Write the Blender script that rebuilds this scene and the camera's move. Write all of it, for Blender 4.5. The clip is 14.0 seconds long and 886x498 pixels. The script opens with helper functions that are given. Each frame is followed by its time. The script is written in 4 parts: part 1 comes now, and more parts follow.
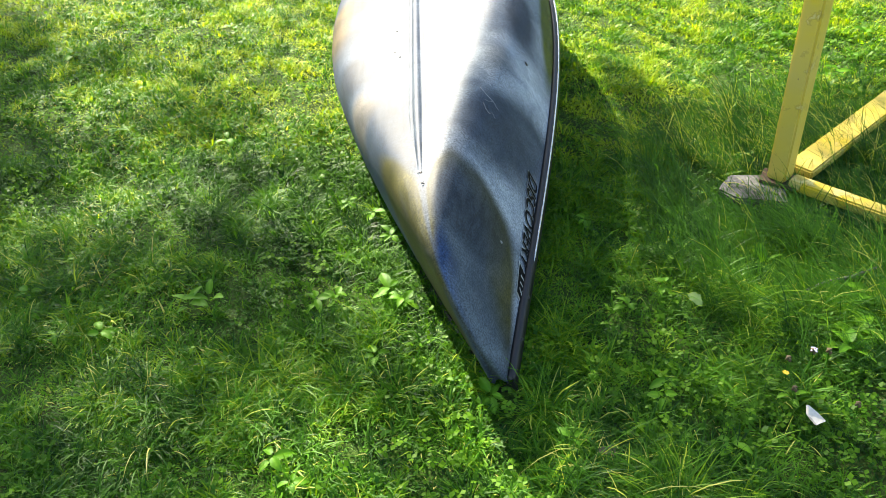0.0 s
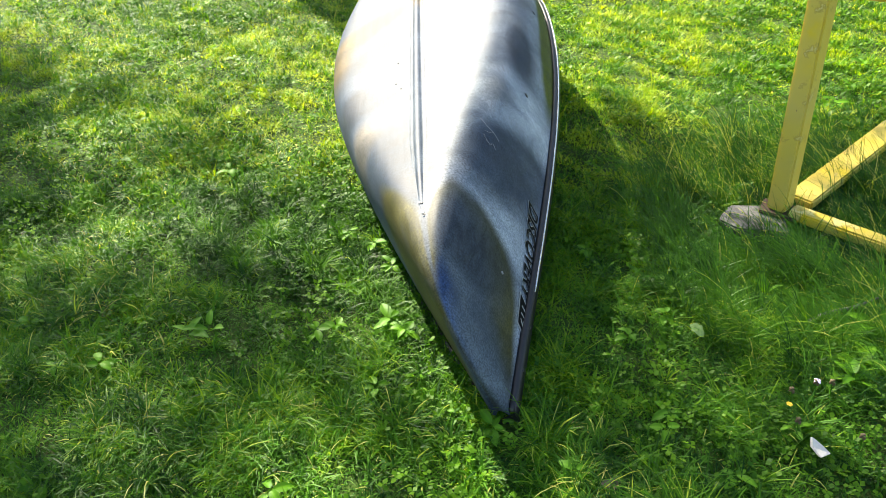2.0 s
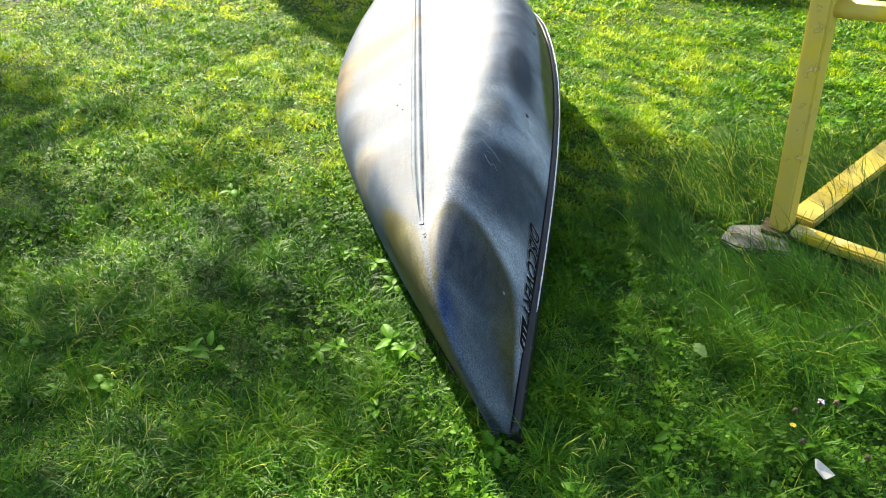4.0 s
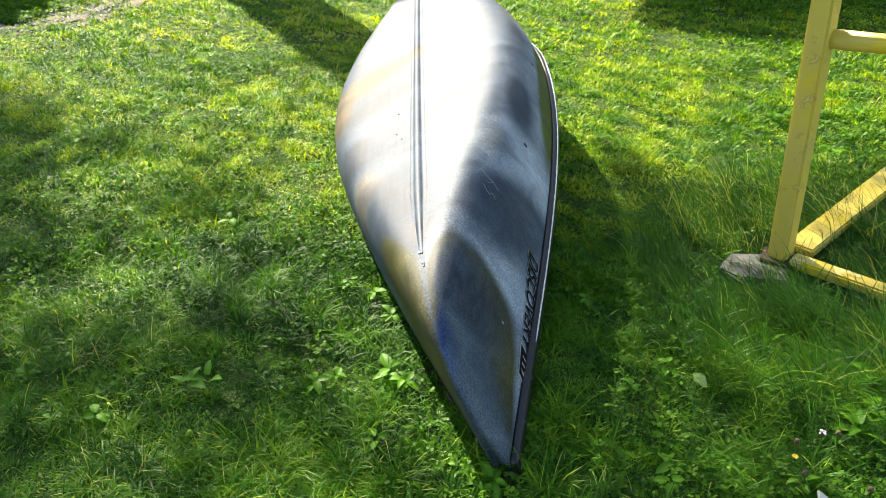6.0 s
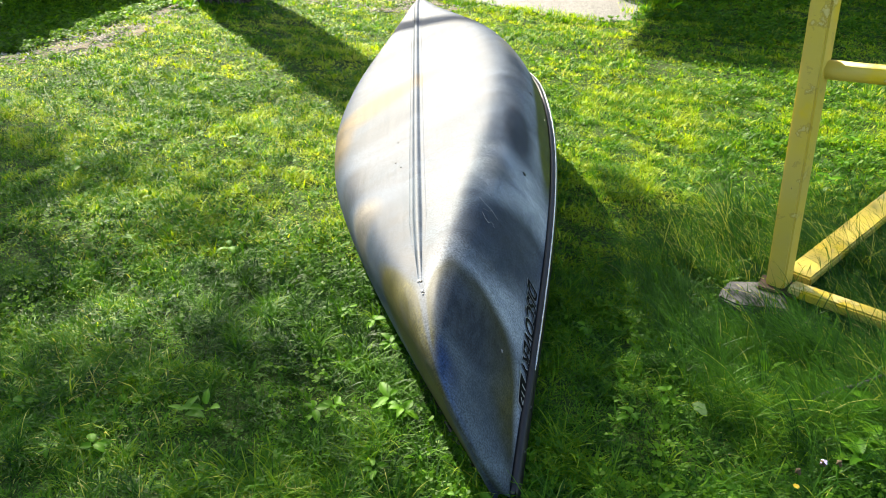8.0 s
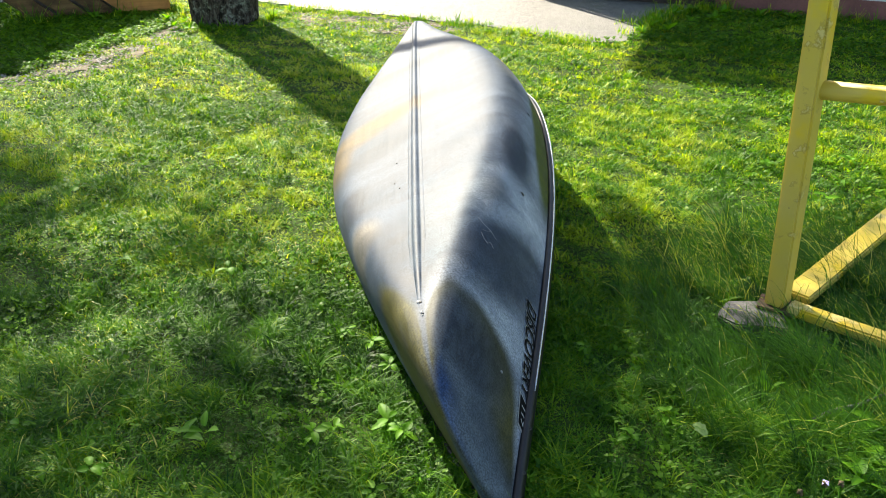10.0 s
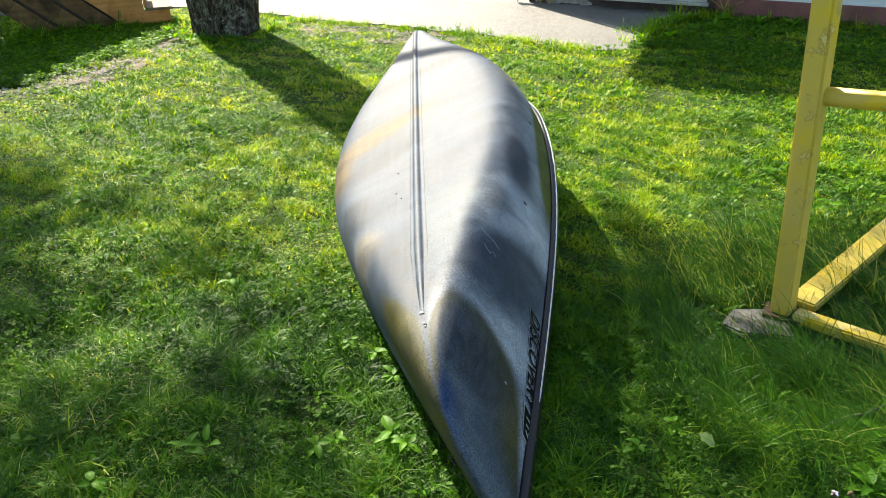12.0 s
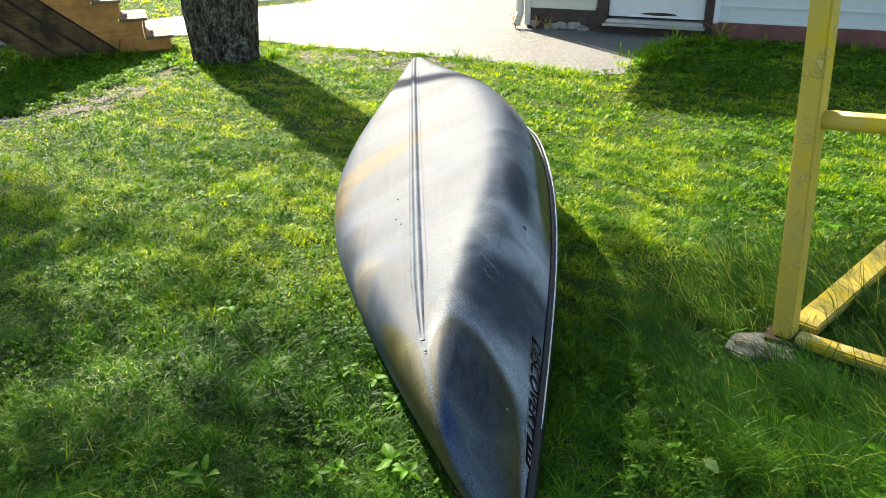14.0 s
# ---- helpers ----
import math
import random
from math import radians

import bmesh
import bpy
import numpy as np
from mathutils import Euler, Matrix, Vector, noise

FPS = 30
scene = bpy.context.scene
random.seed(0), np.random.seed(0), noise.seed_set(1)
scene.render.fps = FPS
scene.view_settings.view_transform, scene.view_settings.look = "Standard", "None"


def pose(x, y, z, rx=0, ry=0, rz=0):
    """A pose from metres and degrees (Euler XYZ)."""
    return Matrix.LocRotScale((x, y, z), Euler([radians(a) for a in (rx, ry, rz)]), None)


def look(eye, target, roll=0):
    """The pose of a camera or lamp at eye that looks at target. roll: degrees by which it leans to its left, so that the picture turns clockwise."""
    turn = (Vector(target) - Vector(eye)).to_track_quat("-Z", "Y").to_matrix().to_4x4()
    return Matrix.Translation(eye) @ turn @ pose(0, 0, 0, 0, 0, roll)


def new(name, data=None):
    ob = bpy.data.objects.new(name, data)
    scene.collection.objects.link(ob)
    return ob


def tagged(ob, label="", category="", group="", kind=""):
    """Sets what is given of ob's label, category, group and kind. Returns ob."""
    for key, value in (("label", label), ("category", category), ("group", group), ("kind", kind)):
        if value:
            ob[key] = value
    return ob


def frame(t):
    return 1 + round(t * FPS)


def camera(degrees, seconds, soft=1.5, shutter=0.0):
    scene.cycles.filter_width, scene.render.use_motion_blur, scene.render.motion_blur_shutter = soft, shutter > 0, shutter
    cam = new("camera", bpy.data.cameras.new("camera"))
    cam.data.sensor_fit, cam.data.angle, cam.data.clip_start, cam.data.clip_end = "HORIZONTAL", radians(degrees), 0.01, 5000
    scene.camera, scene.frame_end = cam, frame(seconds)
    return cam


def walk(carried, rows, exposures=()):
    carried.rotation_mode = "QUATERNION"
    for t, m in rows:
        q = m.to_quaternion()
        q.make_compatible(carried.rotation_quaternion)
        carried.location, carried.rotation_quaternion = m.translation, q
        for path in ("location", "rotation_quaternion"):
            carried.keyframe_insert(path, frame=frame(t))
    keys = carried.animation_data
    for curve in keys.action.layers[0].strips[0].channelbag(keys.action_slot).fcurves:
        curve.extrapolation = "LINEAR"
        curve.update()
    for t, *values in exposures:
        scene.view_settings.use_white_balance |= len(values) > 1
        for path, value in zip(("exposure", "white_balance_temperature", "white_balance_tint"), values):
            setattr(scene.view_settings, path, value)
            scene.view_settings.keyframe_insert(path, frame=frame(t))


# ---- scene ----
EXPOSURES = [(0.0, 2.22, 7250, 10), (3.0, 2.04, 7250, 10), (7.0, 1.88, 7250, 10), (14.0, 1.62, 7250, 10)]
cam = camera(58.56, 14.0, soft=0.6)
PATH = [  # seconds, x, y, z, yaw, pitch, roll
    (0.0, 0.0000, 0.0000, 1.3776, 0.000, -37.146, 0.213),
    (0.5, 0.0000, 0.0028, 1.3787, 0.027, -36.865, 0.162),
    (1.0, 0.0000, 0.0031, 1.3795, 0.044, -35.840, 0.214),
    (1.5, 0.0008, 0.0030, 1.3809, 0.077, -35.545, 0.144),
    (2.0, -0.0008, 0.0025, 1.3798, 0.057, -35.026, 0.179),
    (2.5, 0.0003, 0.0015, 1.3807, 0.066, -34.500, 0.211),
    (3.0, 0.0019, 0.0042, 1.3838, 0.153, -34.066, 0.115),
    (5.5, 0.0036, 0.0076, 1.3826, 0.345, -32.494, -0.193),
    (6.0, 0.0029, 0.0092, 1.3846, 0.195, -31.653, 0.002),
    (6.5, 0.0031, 0.0074, 1.3869, 0.158, -31.332, 0.085),
    (7.0, 0.0021, 0.0083, 1.3874, 0.010, -30.732, 0.185),
    (7.5, -0.0009, 0.0085, 1.3886, -0.050, -30.256, 0.200),
    (8.0, 0.0005, 0.0082, 1.3922, 0.047, -29.771, 0.084),
    (10.5, -0.0035, 0.0100, 1.3961, -0.229, -28.220, -0.066),
    (11.0, -0.0024, 0.0120, 1.3925, -0.144, -28.123, -0.331),
    (11.5, -0.0023, 0.0143, 1.3958, -0.089, -27.979, -0.485),
    (12.0, -0.0039, 0.0231, 1.3932, 0.028, -27.748, -0.525),
    (12.5, -0.0032, 0.0347, 1.3918, 0.002, -27.773, -0.591),
    (13.0, -0.0056, 0.0192, 1.3986, -0.037, -27.290, -0.656),
    (13.5, -0.0041, 0.0243, 1.3957, 0.032, -26.272, -0.892),
    (14.0, -0.0027, 0.0289, 1.3949, 0.031, -25.994, -0.978),
]
walk(cam, [(t, pose(x, y, z, 90 + pitch, 0, yaw) @ pose(0, 0, 0, 0, 0, roll)) for t, x, y, z, yaw, pitch, roll in PATH], exposures=EXPOSURES)

# ---- world and sun ----
SUN_WAY = Vector((-0.485, 0.875, 0.0)).normalized()      # towards the sun, level
SUN_UP = radians(37)
world = bpy.data.worlds.new("sky")
scene.world = world
world.use_nodes = True
wt = world.node_tree
sky = wt.nodes.new("ShaderNodeTexSky")
sky.sky_type = "NISHITA"
sky.sun_disc = False
sky.sun_elevation = SUN_UP
sky.sun_rotation = math.atan2(SUN_WAY.x, SUN_WAY.y)
wt.nodes["Background"].inputs[1].default_value = 0.092
wt.links.new(sky.outputs[0], wt.nodes["Background"].inputs[0])
sun_data = bpy.data.lights.new("sun", "SUN")
sun_data.energy = 5.0
sun_data.angle = radians(0.55)
sun_data.color = (1.0, 0.945, 0.82)
sun = new("sun", sun_data)
sun_dir = SUN_WAY * math.cos(SUN_UP) + Vector((0, 0, math.sin(SUN_UP)))
sun.matrix_world = look(sun_dir * 40, (0, 0, 0))

# ---- helpers ----
rng = np.random.default_rng(7)


def mat(name, rough=0.6, metal=0.0, spec=0.5):
    m = bpy.data.materials.new(name)
    m.use_nodes = True
    b = m.node_tree.nodes["Principled BSDF"]
    b.inputs["Roughness"].default_value = rough
    b.inputs["Metallic"].default_value = metal
    b.inputs["Specular IOR Level"].default_value = spec
    return m, m.node_tree, b


def node(nt, kind, **inputs):
    n = nt.nodes.new(kind)
    for key, value in inputs.items():
        key = key.replace("_", " ")
        if isinstance(value, bpy.types.NodeSocket):
            nt.links.new(value, n.inputs[key])
        else:
            n.inputs[key].default_value = value
    return n


def noise_fac(nt, scale, detail=4.0, rough=0.6, vector=None, distortion=0.0):
    n = node(nt, "ShaderNodeTexNoise", Scale=scale, Detail=detail, Roughness=rough, Distortion=distortion)
    if vector is None:
        c = nt.nodes.new("ShaderNodeTexCoord")
        vector = c.outputs["Object"]
    nt.links.new(vector, n.inputs["Vector"])
    return n.outputs["Fac"]


def ramp(nt, fac, stops):
    r = nt.nodes.new("ShaderNodeValToRGB")
    el = r.color_ramp.elements
    while len(el) < len(stops):
        el.new(0.5)
    for e, (p, c) in zip(el, stops):
        e.position = p
        e.color = (*c, 1.0) if len(c) == 3 else c
    nt.links.new(fac, r.inputs[0])
    return r.outputs[0]


def mix(nt, fac, a, b, blend="MIX"):
    n = nt.nodes.new("ShaderNodeMix")
    n.data_type = "RGBA"
    n.blend_type = blend
    for socket, value in ((n.inputs[0], fac), (n.inputs[6], a), (n.inputs[7], b)):
        if isinstance(value, (int, float)):
            socket.default_value = value
        elif isinstance(value, tuple):
            socket.default_value = (*value, 1.0)
        else:
            nt.links.new(value, socket)
    return n.outputs[2]


def bump(nt, b, height, strength=0.3, distance=0.005):
    n = nt.nodes.new("ShaderNodeBump")
    n.inputs["Strength"].default_value = strength
    n.inputs["Distance"].default_value = distance
    nt.links.new(height, n.inputs["Height"])
    nt.links.new(n.outputs[0], b.inputs["Normal"])


def plain(name, color, rough=0.6, metal=0.0, vary=0.25, scale=12.0, relief=0.15, grain=140.0, spec=0.5):
    """A surface of one colour with blotches, fine grain and slight relief."""
    m, nt, b = mat(name, rough, metal, spec)
    big = noise_fac(nt, scale)
    fine = noise_fac(nt, grain, 3.0)
    dark = tuple(c * (1 - vary) for c in color)
    light = tuple(min(1.0, c * (1 + vary)) for c in color)
    base = ramp(nt, big, [(0.3, dark), (0.7, light)])
    nt.links.new(mix(nt, 0.35, base, ramp(nt, fine, [(0.3, dark), (0.7, light)])), b.inputs["Base Color"])
    bump(nt, b, fine, relief, 0.003)
    return m


def mesh_from(name, bm):
    me = bpy.data.meshes.new(name)
    bm.to_mesh(me)
    bm.free()
    return me


def part(name, bm, material, parent=None, label="", smooth=False):
    me = bm if isinstance(bm, bpy.types.Mesh) else mesh_from(name, bm)
    if material is not None:
        me.materials.append(material)
    if smooth:
        me.polygons.foreach_set("use_smooth", [True] * len(me.polygons))
    ob = new(name, me)
    if parent is not None:
        ob.parent = parent
    if label:
        ob["label"] = label
    return ob


def thing(name, label, category, group="", kind="", at=None):
    ob = new(name)
    if at is not None:
        ob.matrix_world = at
    return tagged(ob, label, category, group, kind)


def box(x0, x1, y0, y1, z0, z1, bevel=0.0, m=None):
    bm = bmesh.new()
    bmesh.ops.create_cube(bm, size=1.0)
    for v in bm.verts:
        v.co = Vector(((x0 + x1) / 2 + v.co.x * (x1 - x0), (y0 + y1) / 2 + v.co.y * (y1 - y0), (z0 + z1) / 2 + v.co.z * (z1 - z0)))
    if bevel:
        bmesh.ops.bevel(bm, geom=list(bm.edges), offset=bevel, segments=2, affect="EDGES")
    if m is not None:
        bm.transform(m)
    return bm


def prism(points, z0, z1, bevel=0.0):
    """An upright prism over a polygon given anticlockwise."""
    bm = bmesh.new()
    lo = [bm.verts.new((x, y, z0)) for x, y in points]
    hi = [bm.verts.new((x, y, z1)) for x, y in points]
    n = len(points)
    bm.faces.new(hi)
    bm.faces.new(lo[::-1])
    for i in range(n):
        bm.faces.new((lo[i], lo[(i + 1) % n], hi[(i + 1) % n], hi[i]))
    if bevel:
        bmesh.ops.bevel(bm, geom=list(bm.edges), offset=bevel, segments=2, affect="EDGES")
    return bm


def sweep(path, radii, sides=10, flat=1.0, up=(0, 0, 1), cap=True):
    """A tube along a path; flat squeezes it across."""
    bm = bmesh.new()
    rings = []
    for i, p in enumerate(path):
        p = Vector(p)
        a, c = Vector(path[max(i - 1, 0)]), Vector(path[min(i + 1, len(path) - 1)])
        d = (c - a).normalized()
        side = d.cross(Vector(up))
        side = side.normalized() if side.length > 1e-4 else Vector((1, 0, 0))
        top = side.cross(d)
        r = radii[i] if isinstance(radii, (list, tuple)) else radii
        rings.append([bm.verts.new(p + side * (math.cos(k * 2 * math.pi / sides) * r) + top * (math.sin(k * 2 * math.pi / sides) * r * flat)) for k in range(sides)])
    for a, c in zip(rings, rings[1:]):
        for k in range(sides):
            bm.faces.new((a[k], a[(k + 1) % sides], c[(k + 1) % sides], c[k]))
    if cap:
        bm.faces.new(rings[0][::-1])
        bm.faces.new(rings[-1])
    bmesh.ops.recalc_face_normals(bm, faces=bm.faces)
    return bm


def grid_mesh(name, P, closed=False):
    """A mesh over a grid of points P[i][j]."""
    P = np.asarray(P, dtype=float)
    n, k, _ = P.shape
    me = bpy.data.meshes.new(name)
    idx = np.arange(n * k).reshape(n, k)
    a, b2, c, d = idx[:-1, :-1], idx[1:, :-1], idx[1:, 1:], idx[:-1, 1:]
    faces = np.stack([a, b2, c, d], -1).reshape(-1, 4)
    me.from_pydata(P.reshape(-1, 3).tolist(), [], faces.tolist())
    me.update()
    return me


def raw_mesh(name, verts, quads, tris, tint=None):
    """A mesh straight from arrays, with one value a vertex as 'tint'."""
    me = bpy.data.meshes.new(name)
    nq, nt3 = len(quads), len(tris)
    me.vertices.add(len(verts))
    me.vertices.foreach_set("co", np.asarray(verts, dtype=np.float32).ravel())
    me.loops.add(nq * 4 + nt3 * 3)
    me.loops.foreach_set("vertex_index", np.concatenate([np.asarray(quads).ravel(), np.asarray(tris).ravel()]).astype(np.int32))
    me.polygons.add(nq + nt3)
    me.polygons.foreach_set("loop_start", np.concatenate([np.arange(nq) * 4, nq * 4 + np.arange(nt3) * 3]).astype(np.int32))
    me.update(calc_edges=True)
    if tint is not None:
        at = me.attributes.new("tint", "FLOAT", "POINT")
        at.data.foreach_set("value", np.asarray(tint, dtype=np.float32))
    return me


def lumps(x, y, scale, seed):
    """Smooth noise in 0..1 over the plan, from a few waves."""
    r = np.random.default_rng(seed)
    out = np.zeros_like(x)
    for _ in range(9):
        a, w, p = r.uniform(0, 2 * math.pi), scale * r.uniform(0.5, 2.0), r.uniform(0, 2 * math.pi)
        out += np.sin((x * math.cos(a) + y * math.sin(a)) * w + p)
    return np.clip(0.5 + out / 8.0, 0, 1)


def clumps(x, y, scale, seed):
    """The same with more contrast."""
    return np.clip((lumps(x, y, scale, seed) - 0.5) * 2.4 + 0.5, 0, 1)


def in_poly(x, y, poly):
    inside = np.zeros(len(x), dtype=bool)
    for (x0, y0), (x1, y1) in zip(poly, poly[1:] + poly[:1]):
        if y0 == y1:
            continue
        cross = ((y0 > y) != (y1 > y)) & (x < (x1 - x0) * (y - y0) / (y1 - y0) + x0)
        inside ^= cross
    return inside


# ---- materials ----
def leafy(name, dark, light, rough=0.45, through_light=0.5, dry=None, gloss=0.25, middle=None):
    """Grass or leaf: colour by the mesh's tint, part of the light passes through."""
    m, nt, b = mat(name, rough)
    b.inputs["Specular IOR Level"].default_value = gloss
    a = nt.nodes.new("ShaderNodeAttribute")
    a.attribute_name = "tint"
    stops = [(0.0, dark), (0.45, middle), (0.8, light)] if middle else [(0.0, dark), (0.8, light)]
    if dry:
        stops.append((1.0, dry))
    col = ramp(nt, a.outputs["Fac"], stops)
    nt.links.new(col, b.inputs["Base Color"])
    tr = nt.nodes.new("ShaderNodeBsdfTranslucent")
    gain = mix(nt, 1.0, col, (1.85, 1.7, 0.40), "MULTIPLY")
    nt.links.new(gain, tr.inputs["Color"])
    ms = nt.nodes.new("ShaderNodeMixShader")
    ms.inputs[0].default_value = through_light
    nt.links.new(b.outputs[0], ms.inputs[1])
    nt.links.new(tr.outputs[0], ms.inputs[2])
    nt.links.new(ms.outputs[0], nt.nodes["Material Output"].inputs[0])
    return m


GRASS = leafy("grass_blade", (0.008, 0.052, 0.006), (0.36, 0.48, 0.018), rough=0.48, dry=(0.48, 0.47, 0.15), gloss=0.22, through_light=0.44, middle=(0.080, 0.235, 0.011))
LEAF = leafy("weed_leaf", (0.018, 0.090, 0.006), (0.15, 0.33, 0.018), rough=0.5, dry=(0.26, 0.42, 0.10), gloss=0.18, through_light=0.5)
CROWN_LEAF = leafy("tree_leaf", (0.03, 0.08, 0.015), (0.08, 0.16, 0.03))


def soil_material():
    m, nt, b = mat("lawn_soil", 0.95, spec=0.2)
    big, fine = noise_fac(nt, 1.3), noise_fac(nt, 55.0, 6.0)
    soil = ramp(nt, fine, [(0.3, (0.014, 0.020, 0.005)), (0.7, (0.058, 0.066, 0.018))])
    turf = ramp(nt, fine, [(0.3, (0.014, 0.036, 0.004)), (0.75, (0.058, 0.110, 0.012))])
    nt.links.new(mix(nt, ramp(nt, big, [(0.25, (0, 0, 0)), (0.45, (1, 1, 1))]), soil, turf), b.inputs["Base Color"])
    bump(nt, b, fine, 0.6, 0.02)
    return m


def asphalt_material():
    m, nt, b = mat("old_asphalt", 0.62, spec=0.5)
    v = nt.nodes.new("ShaderNodeTexVoronoi")
    v.inputs["Scale"].default_value = 105.0
    c = nt.nodes.new("ShaderNodeTexCoord")
    nt.links.new(c.outputs["Object"], v.inputs["Vector"])
    big = noise_fac(nt, 2.2, 5.0)
    stone = ramp(nt, v.outputs["Color"], [(0.15, (0.055, 0.055, 0.057)), (0.85, (0.28, 0.275, 0.262))])
    nt.links.new(mix(nt, 0.35, stone, ramp(nt, big, [(0.3, (0.11, 0.11, 0.11)), (0.7, (0.22, 0.215, 0.205))])), b.inputs["Base Color"])
    bump(nt, b, v.outputs["Distance"], 0.6, 0.008)
    return m


def bark_material():
    m, nt, b = mat("bark", 0.95, spec=0.2)
    c = nt.nodes.new("ShaderNodeTexCoord")
    mp = node(nt, "ShaderNodeMapping", Vector=c.outputs["Object"], Scale=(1.0, 1.0, 0.42))
    n1 = noise_fac(nt, 34.0, 8.0, 0.68, mp.outputs[0], 0.9)
    n2 = noise_fac(nt, 11.0, 6.0, 0.72)
    n3 = noise_fac(nt, 70.0, 5.0, 0.7)
    col = ramp(nt, n1, [(0.38, (0.009, 0.007, 0.006)), (0.50, (0.055, 0.044, 0.034)), (0.64, (0.17, 0.145, 0.12))])
    lichen = mix(nt, 1.0, ramp(nt, n2, [(0.50, (0, 0, 0)), (0.58, (1, 1, 1))]), ramp(nt, n3, [(0.42, (0, 0, 0)), (0.56, (0.85, 0.85, 0.85))]), "MULTIPLY")
    nt.links.new(mix(nt, lichen, col, (0.30, 0.32, 0.27)), b.inputs["Base Color"])
    bump(nt, b, n1, 1.0, 0.02)
    return m


def hull_material():
    m, nt, b = mat("moulded_plastic_hull", 0.5, spec=0.155)
    a = nt.nodes.new("ShaderNodeVertexColor")
    a.layer_name = "camo"
    sp = noise_fac(nt, 230.0, 2.0, 0.6)
    scuff = noise_fac(nt, 4.0, 6.0, 0.7)
    c = nt.nodes.new("ShaderNodeTexCoord")
    mp = node(nt, "ShaderNodeMapping", Vector=c.outputs["Object"], Scale=(55.0, 2.6, 40.0))
    scratch_fac = noise_fac(nt, 1.0, 5.0, 0.65, mp.outputs[0], 0.4)
    across = node(nt, "ShaderNodeMapping", Vector=c.outputs["Object"], Rotation=(0.0, 0.0, 0.5), Scale=(3.0, 9.0, 5.0))
    smear = noise_fac(nt, 1.0, 5.0, 0.6, across.outputs[0], 0.6)
    col = mix(nt, 1.0, a.outputs["Color"], ramp(nt, sp, [(0.34, (0.55, 0.55, 0.55)), (0.70, (1.45, 1.45, 1.50))]), "MULTIPLY")
    col = mix(nt, 1.0, col, ramp(nt, smear, [(0.34, (0.58, 0.61, 0.66)), (0.66, (1.30, 1.28, 1.25))]), "MULTIPLY")
    haze = mix(nt, 1.0, ramp(nt, scuff, [(0.38, (0.03, 0.03, 0.03)), (0.75, (0.24, 0.24, 0.24))]), ramp(nt, scratch_fac, [(0.42, (0.10, 0.10, 0.10)), (0.64, (1, 1, 1))]), "MULTIPLY")
    nt.links.new(mix(nt, haze, col, (0.17, 0.19, 0.215)), b.inputs["Base Color"])
    nt.links.new(mix(nt, 0.5, ramp(nt, scuff, [(0.3, (0.50, 0.50, 0.50)), (0.75, (0.64, 0.64, 0.64))]), ramp(nt, smear, [(0.3, (0.46, 0.46, 0.46)), (0.7, (0.66, 0.66, 0.66))])), b.inputs["Roughness"])
    bump(nt, b, mix(nt, 0.5, sp, scratch_fac), 0.06, 0.002)
    return m


def yellow_material():
    m, nt, b = mat("peeling_yellow_paint", 0.45)
    n1, n2, n3 = noise_fac(nt, 9.0, 6.0, 0.6), noise_fac(nt, 34.0, 5.0, 0.65), noise_fac(nt, 4.0)
    paint = ramp(nt, n3, [(0.34, (0.58, 0.45, 0.10)), (0.56, (0.62, 0.47, 0.065)), (0.62, (0.69, 0.50, 0.02))])
    pale = ramp(nt, n1, [(0.60, (0, 0, 0)), (0.615, (1, 1, 1))])
    chip = ramp(nt, n2, [(0.69, (0, 0, 0)), (0.73, (1, 1, 1))])
    col = mix(nt, mix(nt, 1.0, pale, (0.6, 0.6, 0.6), "MULTIPLY"), paint, (0.70, 0.60, 0.27))
    rim = ramp(nt, n1, [(0.575, (0, 0, 0)), (0.585, (0.45, 0.45, 0.45)), (0.600, (0.45, 0.45, 0.45)), (0.606, (0, 0, 0))])
    col = mix(nt, rim, col, (0.36, 0.25, 0.05))
    nt.links.new(mix(nt, chip, col, (0.22, 0.13, 0.06)), b.inputs["Base Color"])
    bump(nt, b, mix(nt, 0.25, pale, n2), 0.8, 0.004)
    return m


def wood_material(name, a, c, scale=(2.0, 40.0, 40.0), stained=0.55):
    m, nt, b = mat(name, 0.75, spec=0.3)
    t = nt.nodes.new("ShaderNodeTexCoord")
    mp = node(nt, "ShaderNodeMapping", Vector=t.outputs["Object"], Scale=scale)
    grain = noise_fac(nt, 1.0, 6.0, 0.6, mp.outputs[0])
    stain = noise_fac(nt, 6.0, 6.0)
    col = ramp(nt, grain, [(0.3, a), (0.7, c)])
    nt.links.new(mix(nt, ramp(nt, stain, [(0.4, (0, 0, 0)), (0.65, (stained, stained, stained))]), col, tuple(k * 0.3 for k in a)), b.inputs["Base Color"])
    bump(nt, b, grain, 0.3, 0.003)
    return m


SOIL, ASPHALT, BARK, HULL, YELLOW = soil_material(), asphalt_material(), bark_material(), hull_material(), yellow_material()
VINYL = plain("black_vinyl", (0.008, 0.008, 0.009), rough=0.38, vary=0.3, relief=0.05)
STAIR_WOOD = wood_material("stained_orange_wood", (0.48, 0.21, 0.06), (0.64, 0.31, 0.10))
TREAD_WOOD = wood_material("weathered_tread", (0.16, 0.12, 0.08), (0.28, 0.21, 0.14))
STAIR_DARK = wood_material("weathered_brown_board", (0.085, 0.048, 0.018), (0.21, 0.125, 0.05), stained=0.9)
SIDING = plain("pale_vinyl_siding", (0.62, 0.68, 0.70), rough=0.5, vary=0.06, relief=0.05)
BEIGE = plain("beige_siding", (0.62, 0.60, 0.54), rough=0.5, vary=0.08, relief=0.05)
